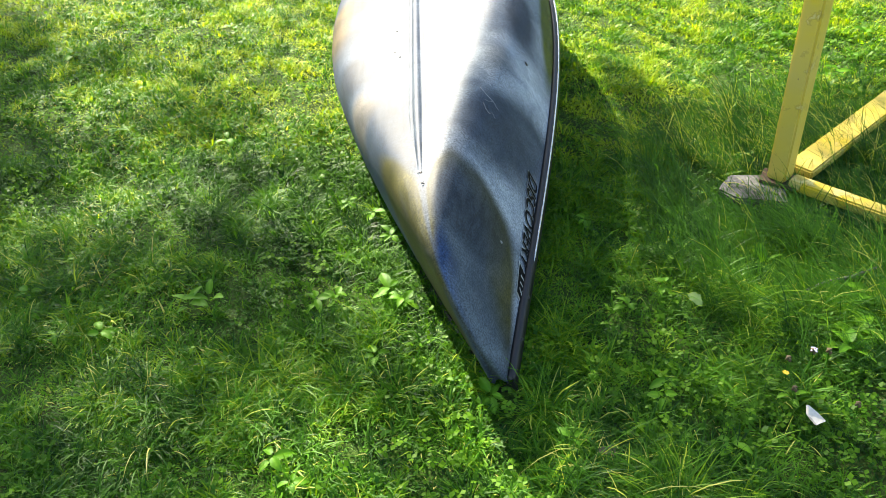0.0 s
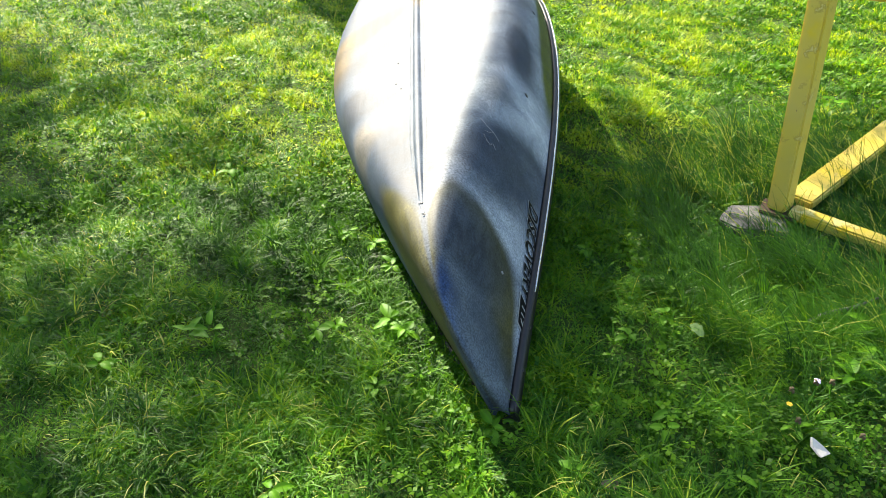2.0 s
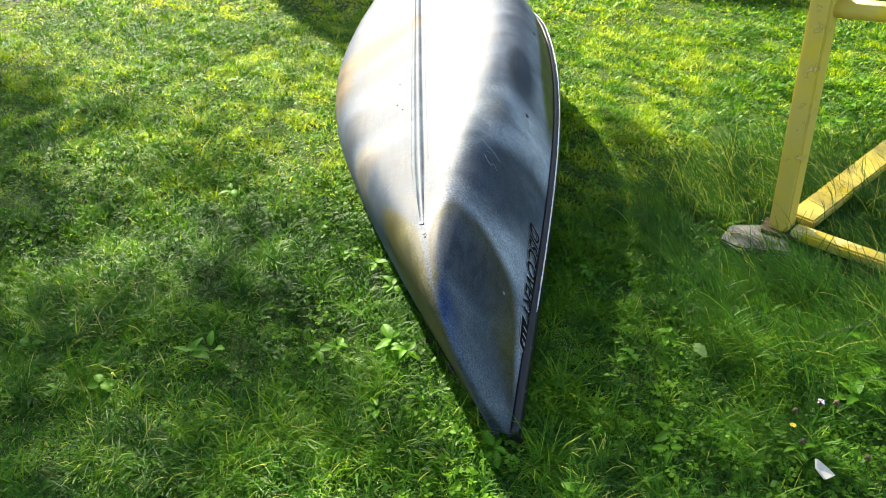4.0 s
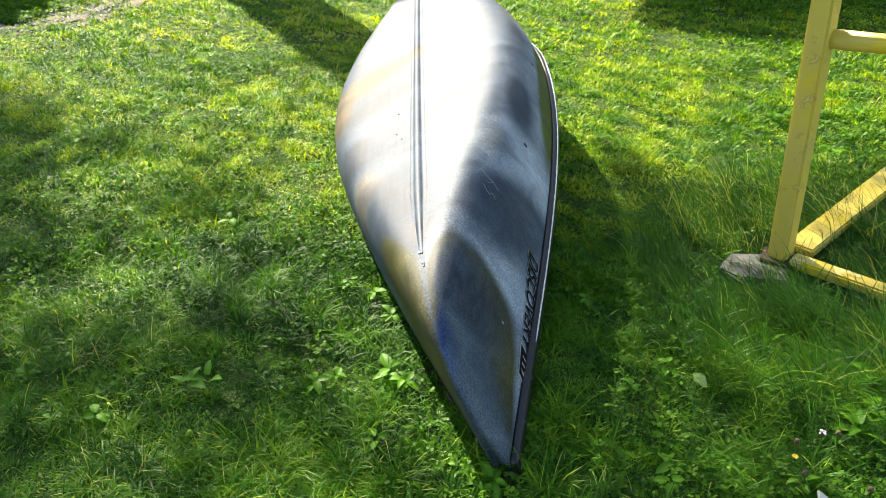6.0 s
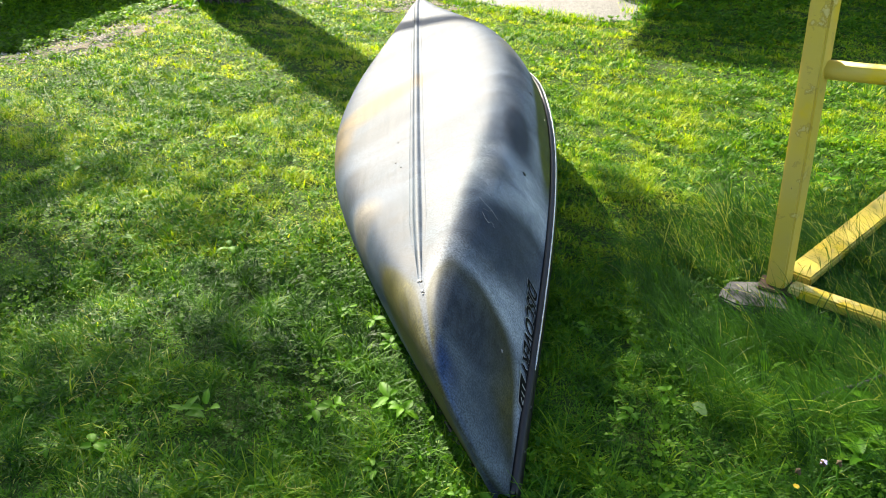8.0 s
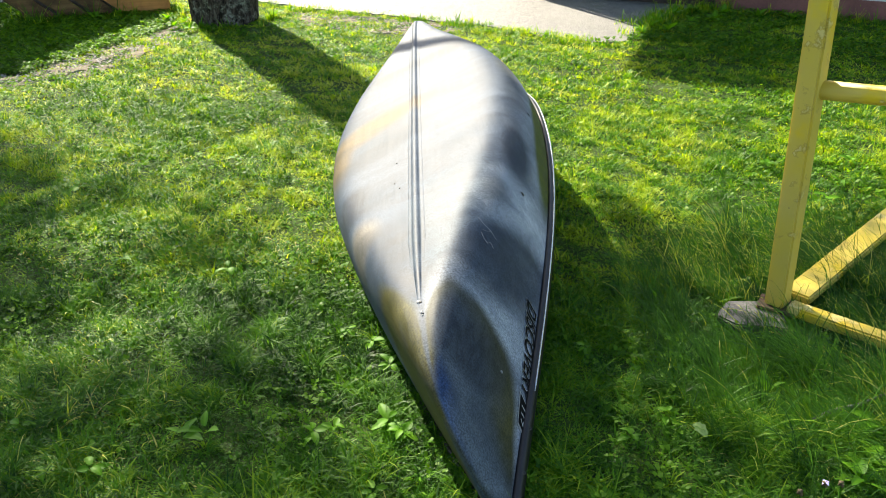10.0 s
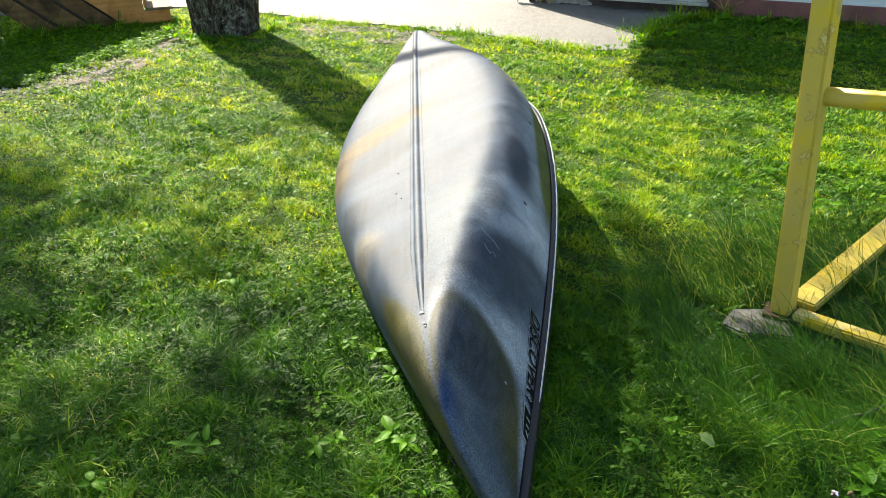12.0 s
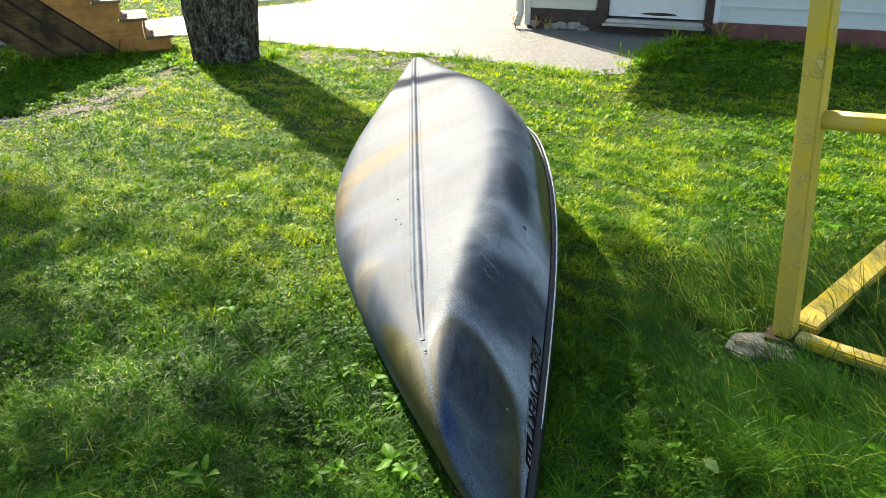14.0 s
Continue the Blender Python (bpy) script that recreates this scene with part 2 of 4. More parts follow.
WHITE = plain("white_door_paint", (0.74, 0.76, 0.80), rough=0.4, vary=0.05, relief=0.05)
BROWN = plain("dark_brown_trim", (0.045, 0.026, 0.022), rough=0.5)
RED_WALL = plain("faded_red_foundation", (0.20, 0.085, 0.075), rough=0.85, vary=0.35, scale=5.0, relief=0.5, grain=60.0)
DARK_WALL = plain("dark_foundation", (0.06, 0.045, 0.04), rough=0.85, vary=0.5, scale=6.0, relief=0.5, grain=60.0)
ALU = plain("aluminium_sill", (0.55, 0.55, 0.56), rough=0.35, metal=0.8, vary=0.15)
STONE = plain("grey_paver", (0.125, 0.125, 0.12), rough=0.95, vary=0.6, scale=40.0, relief=1.0, spec=0.2)
GALV = plain("white_pipe", (0.7, 0.7, 0.7), rough=0.4)
ROOF = plain("roof_shingle", (0.08, 0.075, 0.07), rough=0.9)
RUST = plain("rusty_steel", (0.055, 0.030, 0.020), rough=0.8, vary=0.5)

# ---- ground, drive ----
HOUSE_A, HOUSE_D = Vector((0.77, 7.58, 0)), Vector((2.81, -1.18, 0)).normalized()
HOUSE_N = Vector((HOUSE_D.y, -HOUSE_D.x, 0))          # out of the wall, towards the lawn
if HOUSE_N.y > 0:
    HOUSE_N = -HOUSE_N
DRIVE_EDGE = [(-2.3, 7.45), (-1.66, 7.21), (-1.06, 6.84), (-0.37, 6.57), (0.4, 6.16), (0.91, 5.8), (1.16, 5.68), (1.32, 5.72), (1.5, 5.98), (1.84, 6.5), (2.0, 6.72), (2.3, 7.0)]
frayed = []
for (x0, y0), (x1, y1) in zip(DRIVE_EDGE, DRIVE_EDGE[1:]):
    for k in range(12):
        x, y = x0 + (x1 - x0) * k / 12, y0 + (y1 - y0) * k / 12
        frayed.append((x + 0.035 * noise.noise((x * 9, y * 9, 1.0)) + 0.015 * noise.noise((x * 31, y * 31, 1.0)), y + 0.06 * noise.noise((x * 7, y * 7, 5.0)) + 0.02 * noise.noise((x * 29, y * 29, 5.0))))
DRIVE = frayed + [DRIVE_EDGE[-1]] + [(2.35, 7.15), (0.85, 7.8), (2.6, 12.0), (6.0, 18.0), (2.5, 18.0), (0.5, 10.9), (-1.46, 9.4), (-3.2, 8.15), (-6.0, 6.3), (-6.2, 5.9), (-3.2, 7.5)]
DIRT = [(-2.75, 4.7), (-2.3, 4.75), (-2.0, 5.5), (-1.95, 6.2), (-2.2, 6.3), (-2.45, 5.9), (-2.8, 5.2)]


WORN = [(-1.15, 6.75), (-0.4, 6.5), (0.15, 6.22), (0.0, 5.95), (-0.6, 6.0), (-1.1, 6.35)]


def ground_height(x, y):
    return (lumps(x, y, 2.2, 3) - 0.5) * 0.03 * np.clip(1.6 - np.hypot(x, y - 3) / 6, 0, 1) * np.clip((6.3 - y) / 1.2, 0.25, 1)


def axis_values(lo, hi, step, far):
    inner = np.arange(lo, hi + 1e-6, step)
    out = np.array([0.5, 1.5, 4, 10, 25, 60, 150, far])
    return np.concatenate([(lo - out)[::-1], inner, hi + out])


gx, gy = np.meshgrid(axis_values(-5, 5, 0.1, 400), axis_values(-1, 11, 0.1, 400), indexing="ij")
gz = ground_height(gx, gy)
ground = part("ground", grid_mesh("ground", np.stack([gx, gy, gz], -1)), SOIL, smooth=True)
tagged(ground, "lawn soil with thatch under mown green grass", "ground", kind="structure")

drive = part("road", prism(DRIVE[::-1] if sum((b[0] - a[0]) * (b[1] + a[1]) for a, b in zip(DRIVE, DRIVE[1:] + DRIVE[:1])) > 0 else DRIVE, -0.05, 0.011), ASPHALT)
tagged(drive, "sun-bleached pale grey asphalt drive beside the house", "driveway", kind="structure")


# ---- grass ----
def blades(n, x, y, z, length, width, lean, turn, tint, cuts=2):
    """n arching blades as arrays: quads up the blade and a tip triangle."""
    side = np.stack([np.cos(turn), np.sin(turn), np.zeros(n)], -1)
    ahead = np.stack([-np.sin(turn), np.cos(turn), np.zeros(n)], -1)
    base = np.stack([x, y, z - 0.004], -1)
    up = np.array([0, 0, 1.0])
    start = lean * 0.35
    rows, p = [base - side * (width / 2)[:, None], base + side * (width / 2)[:, None]], base
    for k in range(cuts):
        ang = start + (lean * 1.5 - start) * (k + 0.5) / cuts
        p = p + (ahead * np.sin(ang)[:, None] + up * np.cos(ang)[:, None]) * (length / cuts)[:, None]
        if k < cuts - 1:
            w = (width / 2 * (1 - 0.35 * (k + 1) / cuts))[:, None]
            rows += [p - side * w, p + side * w]
        else:
            rows.append(p)
    per = 2 * cuts + 1
    v = np.stack(rows, 1).reshape(-1, 3)
    i = np.arange(n)[:, None] * per
    quads = np.concatenate([i + np.array([[2 * k, 2 * k + 1, 2 * k + 3, 2 * k + 2]]) for k in range(cuts - 1)], 0)
    return v, quads, i + np.array([[per - 3, per - 2, per - 1]]), np.repeat(tint, per)


def grow(name, count, area, label, length, width, keep, lean=(0.7, 1.7), heading=None, bright=(0.0, 0.8), cuts=2, dry=0.05, around=False, spread=0.020, tufted=0.55):
    """Blades in tufts: most stand round a shared root and lean out of it, the rest lie between."""
    x0, x1, y0, y1 = area
    tufts = max(int(count / 26), 1)
    tx, ty = rng.uniform(x0, x1, tufts), rng.uniform(y0, y1, tufts)
    t_long, t_tint, t_wide = rng.uniform(0.45, 1.65, tufts), rng.normal(0.0, 0.8, tufts), rng.uniform(0.75, 1.3, tufts)
    own = rng.integers(0, tufts, count)
    loose = rng.random(count) > tufted
    away = rng.uniform(0, 2 * math.pi, count)
    reach = np.abs(rng.normal(0, spread, count))
    x = np.where(loose, rng.uniform(x0, x1, count), tx[own] + np.cos(away) * reach)
    y = np.where(loose, rng.uniform(y0, y1, count), ty[own] + np.sin(away) * reach)
    ok = ((np.abs(x) < 0.60 * y + 0.30) & (y > 0.7) != around) & keep(x, y) & (np.hypot((x - 0.155) / 0.06, (y - 1.24) / 0.075) > 0.6 + 0.4 * rng.random(count)) & (np.hypot((x - 0.38) / 0.034, (y - 1.426) / 0.026) > 0.5 + 0.6 * rng.random(count))
    x, y, own, loose, away = x[ok], y[ok], own[ok], loose[ok], away[ok]
    n = len(x)
    stand = clumps(x, y, 7.0, 11) * 0.45 + clumps(x, y, 30.0, 12) * 0.55
    ln = length * rng.uniform(0.55, 1.3, n) * (0.4 + 1.0 * stand) * np.where(loose, 0.8, t_long[own])
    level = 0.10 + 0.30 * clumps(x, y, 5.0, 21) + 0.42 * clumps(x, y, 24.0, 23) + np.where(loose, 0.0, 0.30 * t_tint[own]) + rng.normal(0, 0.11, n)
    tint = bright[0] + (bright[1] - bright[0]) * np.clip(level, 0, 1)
    tint = np.where(rng.random(n) < dry + 0.08 * (lumps(x, y, 3.5, 33) > 0.62), rng.uniform(0.82, 1.0, n), tint)
    # blades lie over together, patch by patch, and out of their tuft
    sweep_way = 6.3 * lumps(x, y, 6.0, 91) + 6.3 * lumps(x, y, 13.0, 92)
    turn = np.where(loose, sweep_way + rng.normal(0, 1.3, n), away - math.pi / 2 + rng.normal(0, 0.5, n)) if heading is None else heading + rng.normal(0, 0.8, n)
    v, q, t, c = blades(n, x, y, ground_height(x, y), ln, width * rng.uniform(0.6, 1.3, n) * np.where(loose, 1.0, t_wide[own]), rng.uniform(*lean, n), turn, tint, cuts)
    ob = part(name, raw_mesh(name, v, q, t, c), GRASS)
    return tagged(ob, label, "grass", kind="stuff")


def lawn(x, y):
    jx, jy = x + 0.09 * (lumps(x, y, 14.0, 15) - 0.5), y + 0.12 * (lumps(x, y, 17.0, 16) - 0.5)
    bare = in_poly(jx, jy - 0.05, DRIVE) | (in_poly(jx, jy, WORN) & (rng.random(len(x)) > 0.15 + 0.75 * clumps(x, y, 16.0, 43)))
    house = (x - HOUSE_A.x) * HOUSE_N.x + (y - HOUSE_A.y) * HOUSE_N.y < 0.0
    dirt = in_poly(jx, jy, DIRT) & (rng.random(len(x)) > 0.2 + 0.75 * clumps(x, y, 14.0, 44))
    return ~(bare | dirt) & ~(house & (x > 0.4)) & (rng.random(len(x)) < 0.36 + 0.4 * clumps(x, y, 26.0, 41) + 0.4 * clumps(x, y, 8.0, 42))


# shade near and sun far are put into the blades' tint ranges
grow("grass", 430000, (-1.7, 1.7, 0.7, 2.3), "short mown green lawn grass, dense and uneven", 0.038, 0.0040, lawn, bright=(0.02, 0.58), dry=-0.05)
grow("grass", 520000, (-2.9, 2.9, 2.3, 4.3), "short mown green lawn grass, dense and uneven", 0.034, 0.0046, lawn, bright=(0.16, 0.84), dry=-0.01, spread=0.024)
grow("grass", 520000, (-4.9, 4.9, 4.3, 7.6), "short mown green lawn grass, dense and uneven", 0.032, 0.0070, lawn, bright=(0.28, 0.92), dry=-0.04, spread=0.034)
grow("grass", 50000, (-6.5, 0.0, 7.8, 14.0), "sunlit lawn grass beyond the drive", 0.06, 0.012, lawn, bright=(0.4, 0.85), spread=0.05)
grow("grass", 110000, (-7.0, 7.0, -3.0, 8.0), "mown lawn grass all round", 0.05, 0.009, lawn, around=True, spread=0.04)
# the low tint range paints the shade round the frame's foot into the blades
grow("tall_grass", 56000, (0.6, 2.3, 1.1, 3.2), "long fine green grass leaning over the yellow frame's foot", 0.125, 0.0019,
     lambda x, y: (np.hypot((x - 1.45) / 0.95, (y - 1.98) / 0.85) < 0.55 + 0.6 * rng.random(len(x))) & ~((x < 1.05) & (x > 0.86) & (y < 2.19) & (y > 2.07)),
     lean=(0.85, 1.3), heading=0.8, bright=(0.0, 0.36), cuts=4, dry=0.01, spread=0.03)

grow("tall_grass", 46000, (0.25, 1.6, 0.72, 1.75), "matted fine grass lying over in swirls", 0.085, 0.0022,
     lambda x, y: clumps(x, y, 6.0, 131) * np.clip((x - 0.2) / 0.3, 0, 1) > rng.random(len(x)), lean=(0.95, 1.5), bright=(0.06, 0.56), cuts=4, dry=0.03, spread=0.03, tufted=0.4)
grow("tall_grass", 30000, (-1.5, 0.4, 0.72, 2.2), "longer matted strands in the mown lawn", 0.062, 0.0022,
     lambda x, y: clumps(x, y, 7.0, 137) > 0.3 + 0.7 * rng.random(len(x)), lean=(0.8, 1.5), bright=(0.0, 0.6), cuts=4, dry=-0.02, tufted=0.5)


def beside(line, reach):
    """Keeps what lies within reach of a broken line."""
    def keep(x, y):
        best = np.full(len(x), 9.0)
        for (x0, y0), (x1, y1) in zip(line, line[1:]):
            t = np.clip(((x - x0) * (x1 - x0) + (y - y0) * (y1 - y0)) / ((x1 - x0) ** 2 + (y1 - y0) ** 2), 0, 1)
            best = np.minimum(best, np.hypot(x - x0 - t * (x1 - x0), y - y0 - t * (y1 - y0)))
        return (best < reach * rng.random(len(x))) & (clumps(x, y, 12.0, 95) > 0.35)
    return keep


grow("tall_grass", 9000, (1.3, 2.4, 5.8, 7.0), "bright rank grass along the drive's edge", 0.085, 0.006, beside([(1.45, 6.05), (1.75, 6.4), (2.0, 6.75), (2.35, 6.82)], 0.22), lean=(0.3, 0.9), bright=(0.3, 0.8), cuts=3)
grow("tall_grass", 110000, (-1.5, 1.6, 5.4, 7.2), "short bright grass creeping over the drive's edge", 0.05, 0.0045, beside([(-1.66, 7.16), (-1.06, 6.80), (-0.37, 6.53), (0.4, 6.12), (0.91, 5.76), (1.16, 5.64), (1.4, 5.75)], 0.14), lean=(0.4, 1.2), bright=(0.2, 0.8), cuts=3)
grow("tall_grass", 9000, (2.2, 4.6, 5.6, 7.0), "rank grass along the foundation", 0.10, 0.006, beside([(2.3, 6.86), (4.4, 5.95)], 0.3), lean=(0.3, 0.9), bright=(0.1, 0.7), cuts=3)
grow("tall_grass", 9000, (-2.4, -0.9, 5.8, 7.1), "bright rank grass round the tree's foot", 0.065, 0.006, beside([(-2.2, 6.5), (-2.0, 6.2), (-1.7, 6.13), (-1.42, 6.25), (-1.3, 6.6), (-1.1, 6.75)], 0.16), lean=(0.3, 0.9), bright=(0.2, 0.8), cuts=3)
grow("tall_grass", 5000, (-3.6, -2.2, 6.0, 7.0), "rank grass along the stairs' foot", 0.12, 0.006, beside([(-2.15, 6.7), (-2.6, 6.5), (-3.4, 6.2)], 0.2), lean=(0.3, 0.9), bright=(0.1, 0.7), cuts=3)

# ---- canoe, upside down on the grass ----
LENGTH = 3.61


def keel_z(s):
    e = np.abs(s)
    return 0.4563 * np.maximum(1 - e ** 16, 0) ** 0.35 * (1 - np.where(np.asarray(s) < 0, 0.06, 0.031) * e ** 3)


def rim_z(s):
    return 0.2008 * (1 - np.abs(s) ** 1.2965)


def rim_b(s):
    return 0.4045 * np.sin(np.pi / 2 * np.clip(1 - np.abs(s), 0, 1) ** np.where(np.asarray(s) < 0, 1.0956, 1.2968)) + 0.020


def along(s):
    """Metres from amidships; the bow at s = -1 is blunter than the stern."""
    e = np.abs(s)
    return np.where(np.asarray(s) < 0, -(e - 0.022 * e ** 8), e) * LENGTH / 2


def section(s, c):
    """Height of the skin where c in -1..1 tells how far out it is."""
    e = np.abs(s)
    x = np.clip((e - 0.3) / 0.7, 0, 1)
    # flat bottom and rounded sides amidships, sharp at the ends
    p = np.maximum(np.where(s < 0, 9.4102 - 7.0517 * x ** 1.299 - 0.6 * np.clip((e - 0.8) / 0.2, 0, 1), 9.4102 - 5.3255 * x ** 1.0741), 1.2)
    q = np.where(s < 0, 2.071 - 1.4203 * x ** 0.7425, 2.071 - 1.9152 * x ** 0.9465)
    q = 1.1 + np.log(1 + np.exp((q - 1.1) * 8)) / 8
    return rim_z(s) + (keel_z(s) - rim_z(s)) * np.maximum(1 - np.abs(c) ** (p / 1.1), 0) ** (1 / q)


def hull_point(s, a):
    """A point of the hull: s from end to end -1..1, a from the right rim 0 over the keel 0.5 to the left rim 1."""
    s, a = np.asarray(s, float), np.asarray(a, float)
    c = np.cos(np.pi * a)
    return np.stack([rim_b(s) * np.sign(c) * np.abs(c) ** 0.909, along(s) + 0 * a, section(s, c)], -1)


def off_hull(s, a, lift):
    """The same point, lifted off the skin by so many metres."""
    p = hull_point(s, a)
    d = np.cross(hull_point(s, a + 0.004) - hull_point(s, a - 0.004), hull_point(s + 0.004, a) - hull_point(s - 0.004, a))
    d /= np.linalg.norm(d, axis=-1, keepdims=True)
    out = p - np.array([0, 0, 0.12]) * 1.0
    d *= np.sign(np.sum(d * (out * np.array([1, 0, 1])), -1, keepdims=True))
    return p + d * lift


SLATE, NAVY, OLIVE = (0.033, 0.048, 0.070), (0.022, 0.052, 0.125), (0.056, 0.054, 0.017)
GREY, TAN, GRASS_REFLECTION, DARK = (0.062, 0.084, 0.118), (0.100, 0.075, 0.040), (0.085, 0.105, 0.012), (0.034, 0.043, 0.058)
BLUE_GREY, BEIGE_SPOT, PALE_GREY = (0.090, 0.118, 0.145), (0.140, 0.130, 0.112), (0.38, 0.43, 0.47)
# colour, centre along and across, radii, softness of the edge, slant, strength
PATCHES = [
    # right-flank PALE_GREY is lightened to paint in the sky's sheen over the marbling
    (PALE_GREY, -0.25, 0.07, 0.50, 0.13, 0.8, 0.0, 0.55), (GREY, -0.20, 0.36, 0.34, 0.20, 0.7, 0.1, 0.9), (SLATE, -0.30, 0.30, 0.035, 0.14, 0.8, 0.5, 0.5), (SLATE, -0.02, 0.34, 0.035, 0.16, 0.8, -0.5, 0.5),
    (PALE_GREY, -0.535, 0.13, 0.095, 0.15, 0.5, 0.2, 1.0), (PALE_GREY, -0.765, 0.15, 0.030, 0.14, 0.8, 0.3, 0.6), (BEIGE_SPOT, -0.52, 0.21, 0.03, 0.05, 0.9, 0.3, 0.7), (DARK, -0.37, 0.14, 0.085, 0.055, 0.6, -0.3, 0.9),
    # the green strip by the right rim paints in the grass's reflection
    (SLATE, -0.10, 0.15, 0.14, 0.05, 0.9, 0.0, 0.7), (OLIVE, 0.10, 0.14, 0.10, 0.05, 0.9, 0.0, 0.5), (GRASS_REFLECTION, -0.20, 0.03, 0.24, 0.040, 0.3, 0.0, 1.0),
    (GREY, -0.30, 0.60, 0.07, 0.14, 0.7, 0.5, 1.0), (SLATE, -0.18, 0.60, 0.045, 0.13, 0.8, 0.5, 0.9), (DARK, -0.40, 0.74, 0.055, 0.085, 0.6, 0.4, 0.9), (DARK, -0.455, 0.70, 0.018, 0.06, 0.7, 0.4, 0.6),
    (GREY, -0.50, 0.64, 0.045, 0.16, 0.7, 0.2, 0.9), (BEIGE_SPOT, -0.545, 0.74, 0.05, 0.10, 0.7, 0.3, 0.9), (SLATE, -0.655, 0.63, 0.080, 0.11, 0.45, 0.0, 1.0),
    (TAN, -0.03, 0.64, 0.060, 0.17, 0.6, 0.5, 1.0), (TAN, -0.14, 0.79, 0.11, 0.07, 0.6, 0.3, 1.0), (DARK, -0.27, 0.80, 0.05, 0.06, 0.8, 0.3, 0.6),
    (GREY, 0.17, 0.5, 0.09, 0.45, 0.7, 0.0, 0.9), (SLATE, 0.325, 0.5, 0.034, 0.34, 0.6, 0.0, 0.95), (GREY, 0.55, 0.5, 0.16, 0.5, 0.6, 0.2, 0.9), (SLATE, 0.62, 0.40, 0.03, 0.2, 0.9, 0.4, 0.6),
    # broad BLUE_GREY at -0.60 paints brightness along the edge of the sun's glare
    (GREY, 0.86, 0.5, 0.15, 0.7, 0.5, 0.0, 0.9), (BLUE_GREY, -0.60, 0.34, 0.16, 0.16, 0.8, 0.0, 0.8), (SLATE, -0.665, 0.20, 0.066, 0.22, 0.45, 0.76, 0.9), (DARK, -0.672, 0.23, 0.035, 0.12, 0.9, 0.76, 0.4),
    (PALE_GREY, -0.965, 0.30, 0.240, 0.285, 0.22, 0.0, 0.45), (OLIVE, -0.955, 0.30, 0.190, 0.240, 0.10, 0.0, 1.0), (OLIVE, -0.955, 0.76, 0.250, 0.30, 0.14, 0.0, 1.0),
    (SLATE, -0.875, 0.30, 0.10, 0.150, 0.6, 0.0, 0.9), (BLUE_GREY, -0.96, 0.28, 0.06, 0.16, 0.8, 0.0, 0.75), (GREY, -0.855, 0.492, 0.095, 0.020, 0.9, 0.6, 0.8), (NAVY, -0.957, 0.425, 0.042, 0.085, 0.7, 0.3, 1.0),
    (BLUE_GREY, -0.99, 0.26, 0.045, 0.22, 0.7, 0.0, 0.9), (SLATE, -1.0, 0.80, 0.035, 0.30, 0.6, 0.0, 1.0),
]


def camo(s, a):
    """The hull's marbled colours, with painted sheen and grass reflection, patch over patch."""
    c = np.broadcast_to(np.array(SLATE) * 1.25, s.shape + (3,)).copy()
    wave = 0.20 * (lumps(s * 5 + 9, a * 4, 3.0, 5) - 0.5) + 0.05 * (lumps(s * 9, a * 9, 5.0, 6) - 0.5)
    for col, cs, ca, rs, ra, soft, slant, k in PATCHES:
        d = np.hypot((s - cs + slant * (a - ca) * 0.5) / rs, (a - ca) / ra) + wave
        c += (np.array(col) - c) * (k * np.clip((1 - d) / soft + 0.5, 0, 1))[..., None]
    return c


def coloured(name, s, a, pts):
    me = grid_mesh(name, pts)
    layer = me.color_attributes.new("camo", "FLOAT_COLOR", "POINT")
    layer.data.foreach_set("color", np.concatenate([camo(s, a), np.ones(s.shape + (1,))], -1).reshape(-1).astype(np.float32))
    return me


CANOE_AT = pose(0.0877, 3.0415, 0.0, 0, 0, 1.7817) @ pose(0, 0, 0, 0, -25.3156, 0)
canoe = thing("canoe", "marbled grey and olive plastic canoe lying upside down", "canoe", at=CANOE_AT)
half = 1 - (1 - np.linspace(0, 1, 131)) ** 2.2 * 1.0
half = 0.55 * half + 0.45 * np.linspace(0, 1, 131)
half = np.minimum(half, 0.99995)
S = np.concatenate([-half[:0:-1], half])
A = np.linspace(0, 1, 121)
ss, aa = np.meshgrid(S, A, indexing="ij")
hull = part("hull", coloured("hull", ss, aa, hull_point(ss, aa)), HULL, canoe, smooth=True)
solid = hull.modifiers.new("shell", "SOLIDIFY")
solid.thickness = 0.006
solid.offset = -1.0

# moulded keel: a rounded ridge with a groove on either side
KS = np.linspace(-0.83, 0.95, 170)
KX = np.array([-0.034, -0.030, -0.026, -0.022, -0.019, -0.0165, -0.0145, -0.0125, -0.0105, -0.008, -0.004, 0.0, 0.004, 0.008, 0.0105, 0.0125, 0.0145, 0.0165, 0.019, 0.022, 0.026, 0.030, 0.034])
KH = np.interp(np.abs(KX), (0.0, 0.006, 0.0085, 0.0125, 0.016, 0.024, 0.034), (0.0100, 0.0094, 0.0075, 0.0024, 0.0012, 0.0010, -0.003))
fade = np.clip((KS + 0.83) / 0.20, 0, 1) ** 0.8 * np.clip((0.95 - KS) / 0.10, 0, 1)
kx = KX[None, :] * (0.35 + 0.65 * fade[:, None])
kc = np.minimum(np.abs(kx) / rim_b(KS)[:, None], 1) ** (1 / 0.909)
kz = section(np.broadcast_to(KS[:, None], kx.shape), kc) + KH[None, :] * fade[:, None] - 0.0015 * (1 - fade[:, None])
kp = np.stack([kx, np.broadcast_to(along(KS)[:, None], kx.shape), kz], -1)
part("keel", coloured("keel", np.broadcast_to(KS[:, None], kx.shape), 0.5 - kx, kp[:, ::-1]), HULL, canoe, smooth=True)


